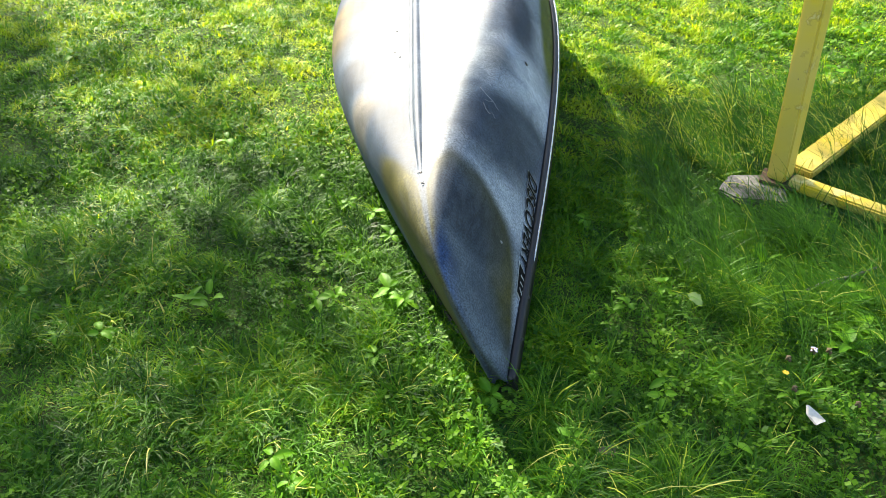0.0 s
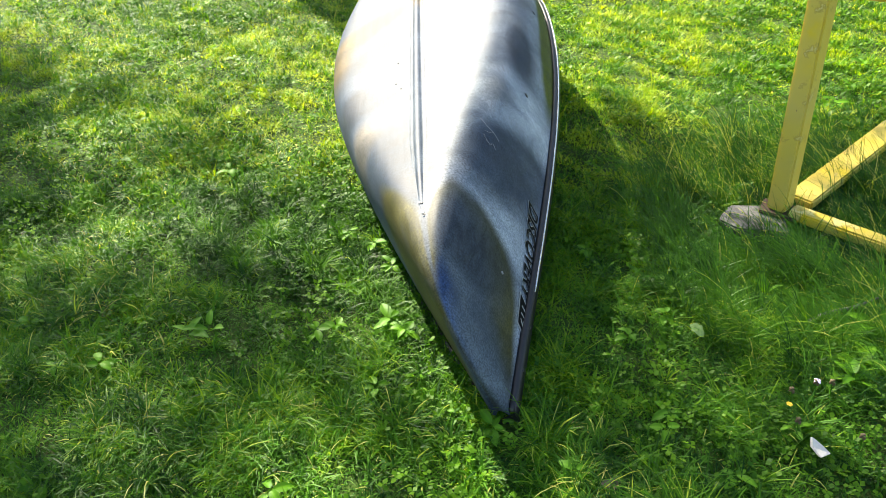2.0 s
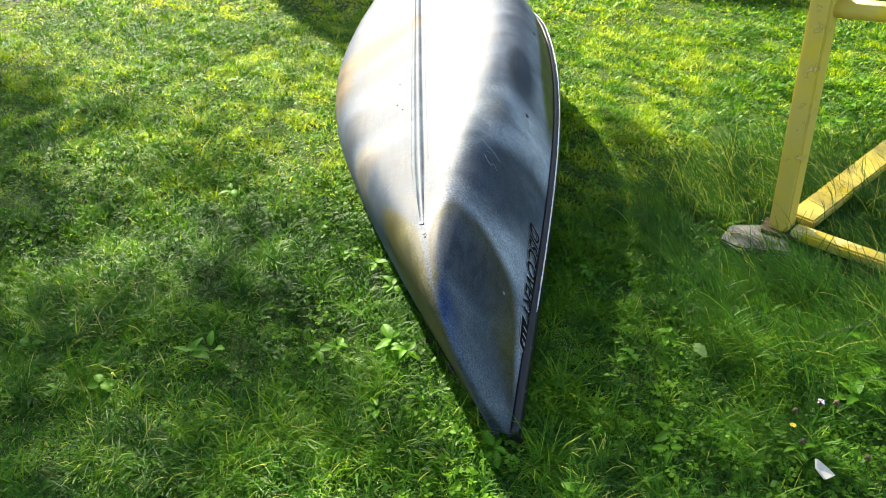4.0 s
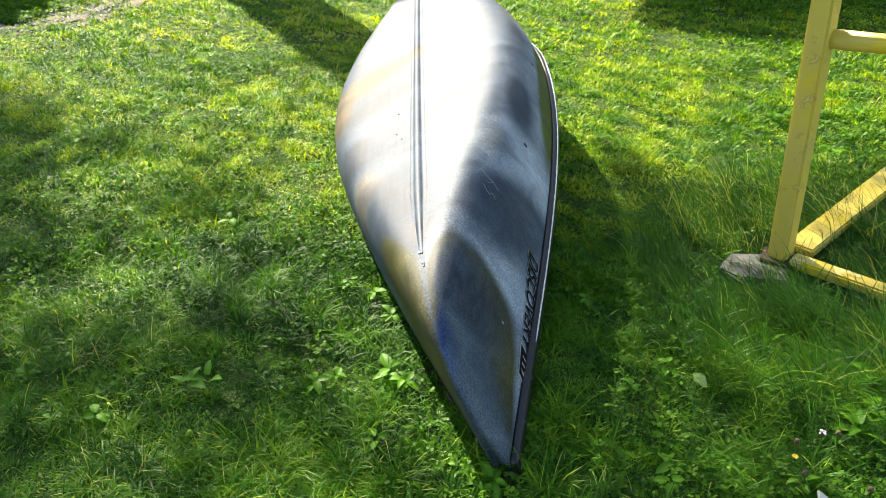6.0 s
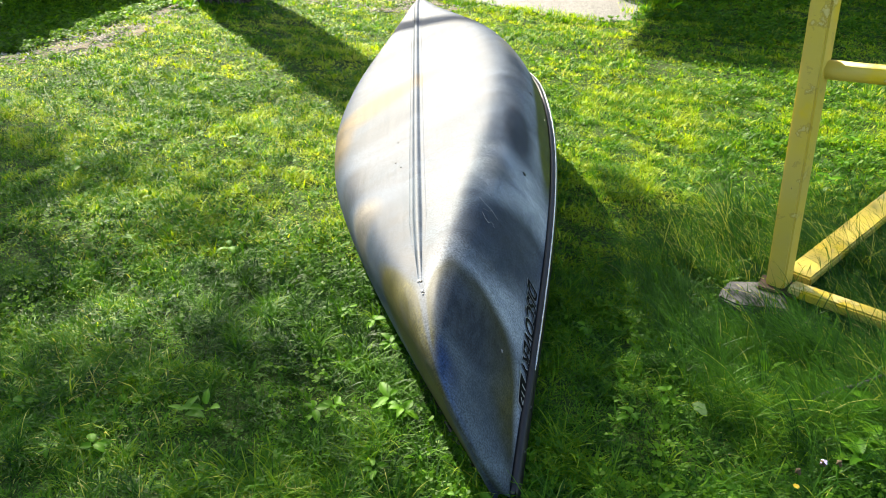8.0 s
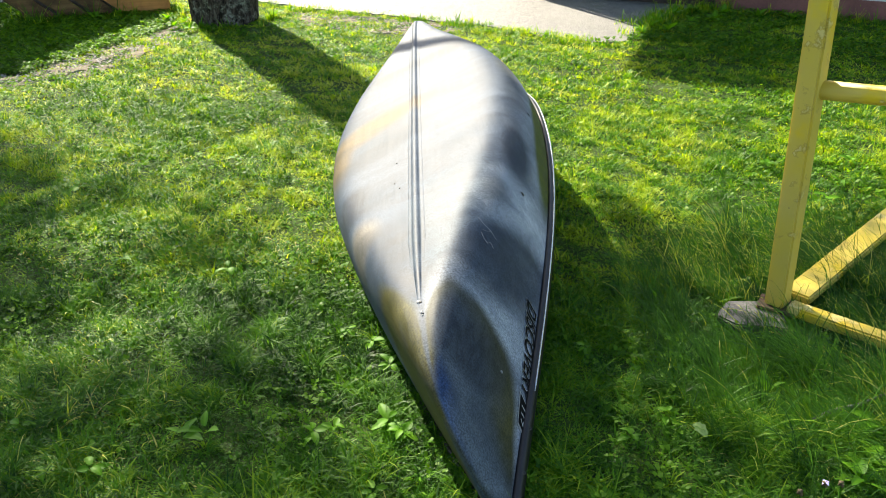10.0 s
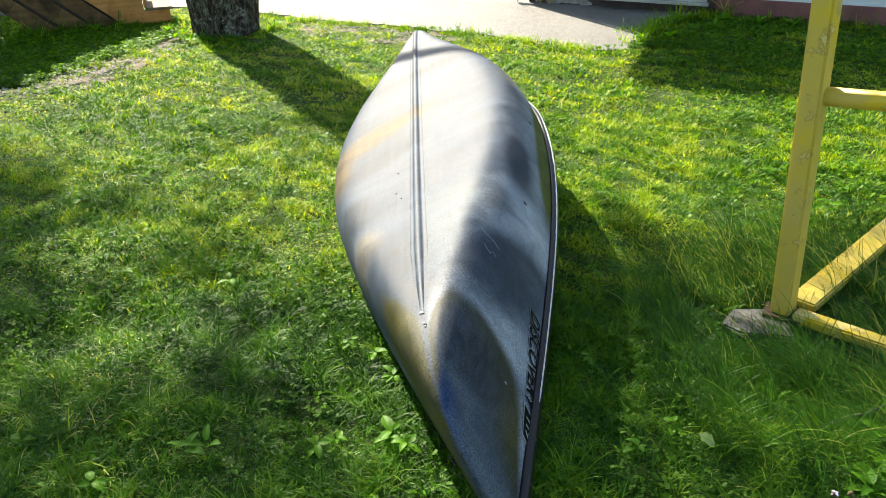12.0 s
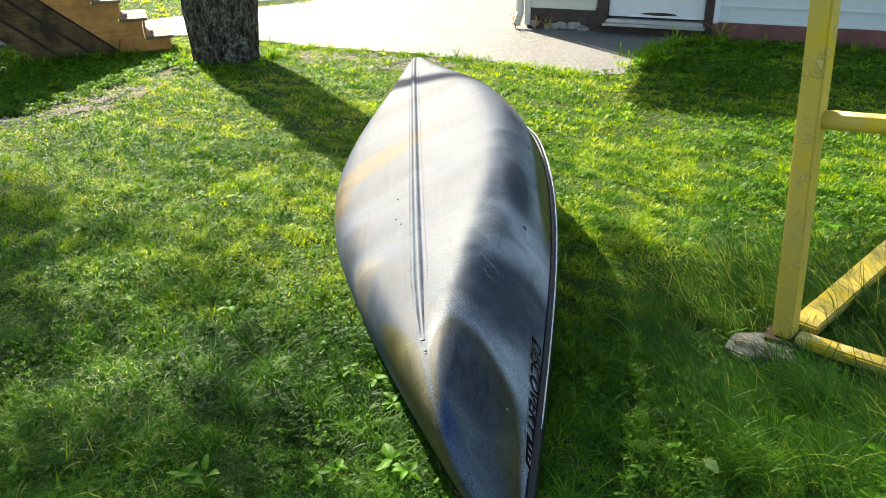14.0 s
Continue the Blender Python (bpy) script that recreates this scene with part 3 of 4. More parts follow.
def gunwale(side):
    path = []
    for s in np.linspace(-0.997, 0.997, 110):
        path.append((side * (float(rim_b(s)) + 0.004), float(along(s)), float(rim_z(s)) + 0.004))
    return sweep(path, 0.0125, sides=12, flat=1.7)


part("gunwale", gunwale(1), VINYL, canoe, "black vinyl gunwale trim", smooth=True)
part("gunwale", gunwale(-1), VINYL, canoe, "black vinyl gunwale trim", smooth=True)


def lip(side):
    path = [(side * (float(rim_b(s)) + 0.0165), float(along(s)), float(rim_z(s)) + 0.014) for s in np.linspace(-0.80, 0.90, 90)]
    return sweep(path, [0.0012] + [0.0032] * 88 + [0.0012], sides=8)


LIP = plain("pale_metal_edge", (0.62, 0.63, 0.64), rough=0.25, metal=0.9, vary=0.25, scale=30.0, relief=0.03)
part("gunwale_lip", lip(1), LIP, canoe, "bright worn metal edge of the gunwale", smooth=True)
part("gunwale_lip", lip(-1), LIP, canoe, "bright worn metal edge of the gunwale", smooth=True)


def deck(end):
    bm = bmesh.new()
    rows = []
    for s in np.linspace(0.78, 0.998, 8):
        b, z = float(rim_b(s)), float(rim_z(s))
        rows.append([bm.verts.new((k * (b + 0.012), float(along(end * s)) + (end * 0.012 if s > 0.99 else 0), z + h)) for k, h in ((-1, 0.02), (-1, -0.012), (0, -0.02), (1, -0.012), (1, 0.02))])
    for p, q in zip(rows, rows[1:]):
        for i in range(4):
            bm.faces.new((p[i], p[i + 1], q[i + 1], q[i]))
    bm.faces.new(rows[-1])
    bmesh.ops.recalc_face_normals(bm, faces=bm.faces)
    return bm


part("deck_plate", deck(-1), VINYL, canoe, "black plastic deck end cap")
part("deck_plate", deck(1), VINYL, canoe, "black plastic deck end cap")



def stroke(name, text, s0, s1, a0, a1, ha, lift, fat, material, parent, label=""):
    """Words laid on the skin, their tops towards the rim."""
    cu = bpy.data.curves.new(name, "FONT")
    cu.body, cu.shear, cu.offset, cu.size = text, 0.15, fat, 1.0
    ob = bpy.data.objects.new(name, cu)
    scene.collection.objects.link(ob)
    me = bpy.data.meshes.new_from_object(ob.evaluated_get(bpy.context.evaluated_depsgraph_get()))
    bpy.data.objects.remove(ob)
    co = np.zeros(len(me.vertices) * 3)
    me.vertices.foreach_get("co", co)
    co = co.reshape(-1, 3)
    f = co[:, 0] / max(co[:, 0].max(), 1e-6)
    g = co[:, 1] / 0.7
    place = off_hull(s0 + (s1 - s0) * f, a0 + (a1 - a0) * f + ha * (1 - 2 * g), lift)
    me.vertices.foreach_set("co", place.ravel())
    me.update()
    return part(name, me, material, parent, label)


def skin_patch(name, s0, s1, a0, a1, ha, lift, material, parent, label=""):
    f, g = np.meshgrid(np.linspace(0, 1, 8), np.linspace(-1, 1, 4), indexing="ij")
    return part(name, grid_mesh(name, off_hull(s0 + (s1 - s0) * f + 0.004 * g, a0 + (a1 - a0) * f + ha * g, lift)), material, parent, label)


DECAL_INK = plain("black_print", (0.004, 0.004, 0.005), rough=0.55, vary=0.2, relief=0.02)
DECAL_INK.node_tree.nodes["Principled BSDF"].inputs["Specular IOR Level"].default_value = 0.1
DECAL_PALE = plain("pale_print_edge", (0.32, 0.34, 0.34), rough=0.45, vary=0.2, relief=0.02)
decal = stroke("decal", "DISCOVERY", -0.660, -0.818, 0.064, 0.054, 0.0185, 0.0024, 0.034, DECAL_PALE, canoe, "black lettering with a pale outline")
stroke("lettering", "DISCOVERY", -0.660, -0.818, 0.064, 0.054, 0.0185, 0.0036, 0.016, DECAL_INK, decal)
skin_patch("number_plate_edge", -0.820, -0.870, 0.054, 0.052, 0.0250, 0.0020, DECAL_PALE, decal)
skin_patch("number_plate", -0.823, -0.867, 0.054, 0.052, 0.0220, 0.0030, DECAL_INK, decal)
stroke("lettering", "119", -0.829, -0.862, 0.053, 0.052, 0.0150, 0.0044, 0.01, DECAL_PALE, decal)


def stud(name, s, a, size, material, label=""):
    bm = bmesh.new()
    bmesh.ops.create_icosphere(bm, subdivisions=2, radius=1.0)
    p, q = Vector(off_hull(np.array([s]), np.array([a]), 0.0)[0]), Vector(off_hull(np.array([s]), np.array([a]), 0.01)[0])
    bm.transform(Matrix.Translation(p) @ (q - p).to_track_quat("Z", "Y").to_matrix().to_4x4() @ Matrix.Diagonal((size, size * 1.25, 0.0025, 1)))
    return part(name, bm, material, canoe, label, smooth=True)


stud("bolt_head", -0.467, 0.113, 0.007, VINYL, "dark bolt head")
stud("bolt_head", -0.166, 0.088, 0.007, VINYL, "dark bolt head")
PALE_CHIP = plain("scraped_plastic", (0.22, 0.23, 0.24), rough=0.6)
for cs, ca, cr in ((-0.800, 0.506, 0.005), (-0.825, 0.494, 0.004), (-0.832, 0.490, 0.003), (-0.827, 0.142, 0.004)):
    stud("scrape", cs, ca, cr, PALE_CHIP)
for cs, ca, cr in ((-0.803, 0.497, 0.004), (-0.829, 0.488, 0.003), (-0.419, 0.545, 0.003), (-0.39, 0.56, 0.003), (-0.30, 0.55, 0.003), (-0.34, 0.50, 0.003)):
    stud("pit", cs, ca, cr, VINYL)


def scratch(points, r):
    """A pale scratch in the skin, through places given along and across."""
    path = []
    for (s0, a0), (s1, a1) in zip(points, points[1:]):
        path += [(s0 + (s1 - s0) * k / 5, a0 + (a1 - a0) * k / 5 + 0.002 * math.sin(9 * k + s0 * 50)) for k in range(5)]
    path.append(points[-1])
    f = np.array(path)
    return part("scratch", sweep([Vector(v) for v in off_hull(f[:, 0], f[:, 1], 0.0003)], r, sides=5, flat=0.4), PALE_CHIP, canoe, smooth=True)


scratch([(-0.640, 0.232), (-0.648, 0.223), (-0.653, 0.209), (-0.645, 0.199), (-0.652, 0.189)], 0.0009)
scratch([(-0.633, 0.230), (-0.630, 0.212), (-0.622, 0.200)], 0.0008)
scratch([(-0.612, 0.249), (-0.620, 0.227), (-0.623, 0.201), (-0.630, 0.183)], 0.0009)
for cs in (-0.93, -0.86, -0.79, -0.70, -0.60, -0.50, -0.38, -0.25, -0.1, 0.1, 0.3):
    bm = bmesh.new()
    bmesh.ops.create_icosphere(bm, subdivisions=2, radius=0.006)
    bm.transform(Matrix.Translation((float(rim_b(cs)) + 0.014, float(along(cs)), float(rim_z(cs)) + 0.008)))
    part("rivet", bm, VINYL, canoe, smooth=True)


# ---- tree ----
def trunk_mesh():
    rows = []
    for z in np.concatenate([np.linspace(-0.05, 0.9, 90), np.linspace(1.0, 1.95, 10)]):
        r = 0.254 + 0.036 * min(max(z, 0) / 0.45, 1) - 0.02 * max(z - 0.6, 0)
        ring = []
        for k in range(181):
            t = k * 2 * math.pi / 180
            flare = 1 + 0.03 * math.exp(-max(z, 0) / 0.12) * math.sin(5 * t + 1.0)
            c, q = math.cos(t), math.sin(t)
            plate = noise.noise((c * 9, q * 9, z * 2.2)) + 0.6 * noise.noise((c * 20, q * 20, z * 6)) + 0.35 * noise.noise((c * 44, q * 44, z * 18))
            rid = 0.013 * plate - 0.016 * max(0.0, math.sin(26 * t + 4 * noise.noise((c * 3, q * 3, z * 2.5)))) ** 3
            ring.append((c * (r * flare + rid) + 0.028 * z - 0.043, q * (r * flare + rid), z))
        rows.append(ring)
    return grid_mesh("trunk", rows)


TREE = Vector((-1.69, 6.46, 0))
tree = thing("tree", "tree with a thick grey-brown furrowed trunk beside the drive", "tree", at=Matrix.Translation(TREE))
part("trunk", trunk_mesh(), BARK, tree, "dark furrowed bark with pale lichen", smooth=True)
for way, r0 in ((((0.0, 0, 1.75), (-1.2, 1.95, 3.4), (-2.0, 3.3, 4.7), (-2.3, 3.6, 5.6)), 0.13),
                (((0.0, 0.05, 1.75), (-0.10, 0.25, 2.2), (-0.5, 1.0, 2.9), (-0.8, 1.7, 3.8), (-1.0, 2.3, 5.0)), 0.15),
                (((-1.3, 2.1, 3.6), (-2.6, 2.2, 4.6), (-3.4, 1.0, 5.6)), 0.014), (((-1.9, 3.0, 4.5), (-2.4, 1.2, 5.4), (-2.2, -0.6, 6.2)), 0.012),
                (((-0.75, 1.6, 3.7), (-0.3, 1.4, 4.9), (0.3, 1.0, 5.8)), 0.014)):
    pts = []
    for a, c in zip(way, way[1:]):
        pts += [Vector(a).lerp(Vector(c), t) + Vector((noise.noise(Vector(a) * 3 + Vector((t, 0, 0))) * 0.06, 0, 0)) for t in (0.0, 0.33, 0.67)]
    pts.append(Vector(way[-1]))
    part("limb", sweep(pts, [r0 * (1 - 0.8 * k / (len(pts) - 1)) for k in range(len(pts))], sides=12), BARK, tree, smooth=True)


def shade(x, y):
    """How thick the crown hangs, by where its shadow falls on the lawn."""
    patch = np.clip(1.6 * lumps(x, y, 5.0, 71) - 0.3, 0, 1)
    far = np.clip((2.45 - y) / 0.5, 0, 1)
    near = far * (0.46 + 0.9 * patch) * np.clip((np.interp(y, (0.9, 1.2, 1.5, 2.4), (0.16, 0.06, -0.14, -0.32)) - x) / 0.12, 0, 1)
    midleft = np.clip((-0.6 - x) / 0.4, 0, 1) * np.clip((3.4 - y) / 0.6, 0, 1) * (0.40 + 1.1 * patch)
    left = 2.4 * np.clip(1.3 - np.hypot((x + 2.2 + 0.35 * (y - 3.4)) / 0.50, (y - 3.30) / 0.52), 0, 1)
    beside_hull = np.interp(y, (1.1, 1.3, 1.6, 2.0, 2.6), (0.25, 0.31, 0.43, 0.55, 0.62))
    edge = np.interp(x, (0.50, 0.66, 0.80, 0.93, 1.14, 1.40, 1.60, 2.2), (3.42, 3.24, 3.08, 2.97, 2.88, 2.82, 3.0, 3.3))
    dark_to = np.interp(y, (1.2, 1.8, 2.1, 2.6), (0.55, 0.66, 0.82, 0.94))
    thick = 0.30 + 0.55 * patch + 1.4 * np.clip((dark_to - x) / 0.22, 0, 1) * np.clip((y - 0.9) / 0.4, 0, 1)
    right = np.clip((x - beside_hull) / 0.1, 0, 1) * np.clip((edge - y) / 0.22, 0, 1) * thick * (1 - 0.8 * np.clip((x - 0.8) / 0.3, 0, 1) * np.clip((1.8 - y) / 0.3, 0, 1))
    for hx, hy, r in ((-0.22, 1.72, 0.15), (-0.42, 2.0, 0.2), (-0.3, 1.05, 0.14), (-0.16, 1.55, 0.12), (-0.95, 2.1, 0.2), (-1.3, 2.7, 0.3)):
        near = near * np.clip(1 - 1.2 * np.exp(-((x - hx) / r) ** 2 - ((y - hy) / r) ** 2), 0, 1)
        midleft = midleft * np.clip(1 - 1.2 * np.exp(-((x - hx) / r) ** 2 - ((y - hy) / r) ** 2), 0, 1)
    front = 0.75 * np.clip((np.interp(x, (0.2, 0.35), (0.85, 1.3)) - y) / 0.15, 0, 1) * np.clip((x + 0.22) / 0.1, 0, 1)
    return np.maximum.reduce([near, midleft, left, right, front, 0.06 * (np.abs(x - 0.2) > 0.55)])


def crown():
    n = 1200000
    p = rng.normal(0, 1, (n, 3))
    p /= np.linalg.norm(p, axis=1)[:, None]
    p *= (rng.random(n) ** (1 / 3))[:, None]
    p = p * np.array([4.4, 4.2, 2.0]) + np.array([-3.4, 7.0, 5.1])
    k = 1 / math.tan(SUN_UP)
    gx2, gy2 = p[:, 0] - SUN_WAY.x * k * p[:, 2], p[:, 1] - SUN_WAY.y * k * p[:, 2]
    clump = lumps(p[:, 0] + p[:, 2], p[:, 1] - p[:, 2], 5.0, 51)
    ok = (rng.random(n) < shade(gx2, gy2) * (0.078 + 0.024 * clump)) & (p[:, 2] > 3.1)
    p = p[ok] - np.array(TREE)
    n = len(p)
    d1 = rng.normal(0, 1, (n, 3))
    d1 /= np.linalg.norm(d1, axis=1)[:, None]
    d2 = np.cross(d1, rng.normal(0, 1, (n, 3)))
    d2 /= np.linalg.norm(d2, axis=1)[:, None]
    size = rng.uniform(0.02, 0.036, n)[:, None]
    v = np.stack([p - d1 * size, p + d2 * size * 0.6, p + d1 * size, p - d2 * size * 0.6], 1).reshape(-1, 3)
    q = np.arange(n)[:, None] * 4 + np.array([[0, 1, 2, 3]])
    return raw_mesh("crown", v, q, np.zeros((0, 3), int), np.repeat(rng.random(n) * 0.8, 4))


part("crown", crown(), CROWN_LEAF, tree, "crown of many green leaves with gaps")

# ---- house ----
HOUSE = Matrix.LocRotScale(HOUSE_A, Euler((0, 0, math.atan2(HOUSE_D.y, HOUSE_D.x))), None)
# in the house's frame x runs along the wall, y into the house
house = thing("house", "low house with pale vinyl siding, white door and brown trim", "house", at=HOUSE)
LONG = 9.0
D0, D1 = 0.79, 1.62      # the door's opening along the wall


def siding(x0, x1, z0, z1, step, name, material):
    """Lapped boards, each one a part."""
    z = z0
    i = 0
    while z < z1 - 0.01:
        top = min(z + step, z1)
        bm = bmesh.new()
        pts = [(-0.020, z), (0.0, z), (0.0, top), (-0.004, top), (-0.014, z + 0.028), (-0.020, z + 0.012)]
        a = [bm.verts.new((x0, y, h)) for y, h in pts]
        b = [bm.verts.new((x1, y, h)) for y, h in pts]
        for j in range(len(pts)):
            k = (j + 1) % len(pts)
            bm.faces.new((a[j], a[k], b[k], b[j]))
        bm.faces.new(a[::-1])
        bm.faces.new(b)
        bmesh.ops.recalc_face_normals(bm, faces=bm.faces)
        part(name, bm, material, house)
        z = top


part("wall", box(0.045, D0 - 0.09, 0.003, 0.15, 0.0, 2.36), BEIGE, house)
part("wall", box(D1 + 0.075, LONG, 0.003, 0.15, 0.0, 2.36), SIDING, house)
part("wall", box(D0 - 0.09, D1 + 0.075, 0.003, 0.15, 2.06, 2.36), SIDING, house)
part("wall", box(0.045, 0.195, 0.15, 6.0, 0.0, 2.36), BEIGE, house)
part("wall", box(0.045, LONG, 6.0, 6.15, 0.0, 2.36), BEIGE, house)
part("wall", box(LONG - 0.15, LONG, 0.15, 6.0, 0.0, 2.36), BEIGE, house)
part("foundation", box(0.045, D0 - 0.09, -0.012, 0.0, -0.05, 0.215, 0.003), DARK_WALL, house, "dark stained foundation with flaking render")
part("foundation", box(D1 + 0.075, LONG, -0.035, 0.0, -0.05, 0.15, 0.004), RED_WALL, house, "faded red painted foundation")
part("foundation", box(D0 - 0.09, D1 + 0.075, -0.03, 0.15, -0.05, 0.065, 0.004), DARK_WALL, house)
siding(0.080, D0 - 0.105, 0.195, 2.34, 0.24, "siding_board", BEIGE)
siding(D1 + 0.12, LONG, 0.15, 2.34, 0.125, "siding_board", SIDING)
part("corner_trim", box(0.030, 0.082, -0.035, 0.02, 0.04, 2.36, 0.004), BEIGE, house, "beige corner trim")
part("door_frame", box(D0 - 0.09, D0, -0.03, 0.10, 0.04, 2.1, 0.004), BROWN, house, "dark brown door frame")
part("door_frame", box(D1, D1 + 0.075, -0.03, 0.10, 0.04, 2.1, 0.004), BROWN, house, "dark brown door frame")
part("door_frame", box(D0, D1, -0.03, 0.10, 2.03, 2.1, 0.004), BROWN, house, "dark brown door frame")
part("side_trim", box(D1 + 0.075, D1 + 0.12, -0.035, 0.01, 0.13, 2.36, 0.003), WHITE, house, "white edge trim")
part("threshold", box(D0 - 0.02, D1 + 0.02, -0.12, 0.08, 0.085, 0.105, 0.004), ALU, house, "worn aluminium threshold")
part("threshold", box(D0, D1, -0.06, 0.08, 0.107, 0.135, 0.004), ALU, house)
door = part("door", box(D0 + 0.005, D1 - 0.005, 0.02, 0.065, 0.15, 2.02, 0.004), WHITE, house, "white door, rusted along its foot")
rust = bmesh.new()
bmesh.ops.create_icosphere(rust, subdivisions=3, radius=1.0)
for v in rust.verts:
    k = 1 + 0.5 * noise.noise(v.co * 3)
    v.co = Vector((D0 + 0.45 + v.co.x * 0.14 * k, 0.0195 + v.co.y * 0.002, 0.182 + v.co.z * 0.012 * k))
part("rust_patch", rust, RUST, door)
part("downspout", sweep([(-0.012, -0.035, 2.3), (-0.012, -0.035, 0.16), (-0.03, -0.10, 0.05)], 0.04, sides=8), BEIGE, house, "beige rain downspout")
part("roof", prism([(-1.10, -0.32), (LONG + 0.4, -0.32), (LONG + 0.4, 6.5), (-1.10, 6.5)], 2.36, 2.48), ROOF, house)

# ---- wooden stairs ----
RISE, RUN = 0.152, 0.180
stairs = thing("stairs", "orange-stained wooden stairs with weathered slatted side", "stairs", at=pose(-2.245, 6.735, 0, 0, 0, 20))
N_STEP = 9
for i in range(N_STEP):
    x1 = -i * RUN
    part("tread", box(x1 - RUN - 0.012, x1 + 0.022, -0.03, 0.46, (i + 1) * RISE - 0.022, (i + 1) * RISE, 0.004), TREAD_WOOD, stairs)
    part("riser", box(x1 - 0.022, x1 - 0.002, 0.0, 0.44, i * RISE, (i + 1) * RISE - 0.023), STAIR_WOOD, stairs)


def stringer():
    bm = bmesh.new()
    pts = [(-0.024, -0.02)]
    for i in range(N_STEP):
        pts += [(-i * RUN - 0.024, (i + 1) * RISE - 0.024), (-(i + 1) * RUN - 0.024, (i + 1) * RISE - 0.024)]
    low = -0.319
    pts += [(-N_STEP * RUN - 0.024, (N_STEP * RUN + 0.024 - 0.319) * RISE / RUN - 0.02), (low, -0.02)]
    a = [bm.verts.new((x, -0.004, z)) for x, z in pts]
    b = [bm.verts.new((x, 0.036, z)) for x, z in pts]
    bm.faces.new(a)
    bm.faces.new(b[::-1])
    for i in range(len(pts)):
        k = (i + 1) % len(pts)
        bm.faces.new((a[k], a[i], b[i], b[k]))
    bmesh.ops.recalc_face_normals(bm, faces=bm.faces)
    return bm


part("stringer", stringer(), STAIR_WOOD, stairs, "orange-stained cut stringer")
slope = RISE / RUN


def slat(lo, hi):
    """A side board parallel to the stairs' slope, cut level at the ground."""
    bm = bmesh.new()
    xe = -N_STEP * RUN
    pts = [(hi, -0.02), (lo, -0.02), (xe, (lo - xe) * slope), (xe, (hi - xe) * slope)]
    a = [bm.verts.new((x, 0.004, z)) for x, z in pts]
    b = [bm.verts.new((x, 0.028, z)) for x, z in pts]
    bm.faces.new(a)
    bm.faces.new(b[::-1])
    for i in range(4):
        k = (i + 1) % 4
        bm.faces.new((a[k], a[i], b[i], b[k]))
    bmesh.ops.recalc_face_normals(bm, faces=bm.faces)
    return bm


for lo, hi in ((-0.525, -0.35), (-0.765, -0.565), (-1.0, -0.805)):
    part("side_board", slat(lo, hi), STAIR_DARK, stairs, "weathered brown side board")
# added dark panel stands in for the shadow gaps between the boards
part("gap_shade", slat(-1.0, -0.31), DARK_WALL, stairs, "dark panel added for the shade in the side boards' gaps").location.y = 0.03
part("post", box(-1.60, -1.52, 0.05, 0.13, -0.02, 1.2, 0.004), STAIR_DARK, stairs)
part("foot", box(-1.12, -1.05, 0.03, 0.09, -0.02, 0.2, 0.004), STAIR_DARK, stairs)
porch = part("porch_wall", box(-7.0, -4.05, 7.6, 7.8, -0.05, 1.3), RED_WALL)
tagged(porch, "faded pinkish foundation wall behind the stairs", "wall", kind="structure")

# ---- yellow frame ----
frame_thing = thing("steel_frame", "yellow-painted steel frame with peeling paint standing in long grass", "frame", at=pose(1.07, 2.145, 0.045))


def beam(a, c, w, h, bevel=0.006, roll=0.0):
    """A square tube between two points."""
    a, c = Vector(a), Vector(c)
    m = Matrix.Translation(a) @ (c - a).to_track_quat("Z", "Y").to_matrix().to_4x4() @ pose(0, 0, 0, 0, 0, roll)
    return box(-w / 2, w / 2, -h / 2, h / 2, 0, (c - a).length, bevel, m)


part("post", beam((0, 0, 0), (-0.085, 0.035, 1.45), 0.066, 0.060, roll=-22), YELLOW, frame_thing)
part("foot_plate", box(-0.055, 0.06, -0.05, 0.04, -0.012, 0.0, 0.003, pose(0, 0, 0, 0, 0, -30)), RUST, frame_thing, "rusty steel foot plate")
part("ground_rail", beam((0.025, -0.03, 0.004), (0.86, -0.75, 0.004), 0.056, 0.034), YELLOW, frame_thing)
part("ground_rail", beam((0.07, 0.03, 0.002), (1.30, 1.21, 0.006), 0.088, 0.034), YELLOW, frame_thing)
part("cross_bar", sweep([(-0.04, 0.02, 0.695), (0.9, -0.338, 0.695)], 0.027, sides=16), YELLOW, frame_thing, smooth=True)


# ---- things in the grass ----
def slab(points, z0, z1, seed, rough=0.012):
    """A rough-edged flat block over a polygon."""
    bm = prism(points, z0, z1, 0.006)
    bmesh.ops.subdivide_edges(bm, edges=list(bm.edges), cuts=2, use_grid_fill=True)
    for v in bm.verts:
        v.co += Vector((noise.noise(v.co * 21 + Vector((seed, 0, 0))), noise.noise(v.co * 21 + Vector((0, seed, 3))), 0.4 * noise.noise(v.co * 30))) * rough
    return bm


paver = part("paver", slab([(0.862, 2.09), (0.905, 2.035), (1.06, 2.015), (1.08, 2.12), (1.03, 2.178), (0.92, 2.182)], 0.0, 0.034, 2.0, 0.005), STONE)
tagged(paver, "weathered grey stone slab under the yellow frame's foot", "stone")

stick = part("stick", sweep([(0.93, 1.585, 0.03), (1.02, 1.625, 0.04), (1.10, 1.645, 0.045), (1.19, 1.685, 0.05)], [0.005, 0.006, 0.005, 0.003], sides=7), STONE, smooth=True)
tagged(stick, "thin dry grey twig lying in long grass", "twig")


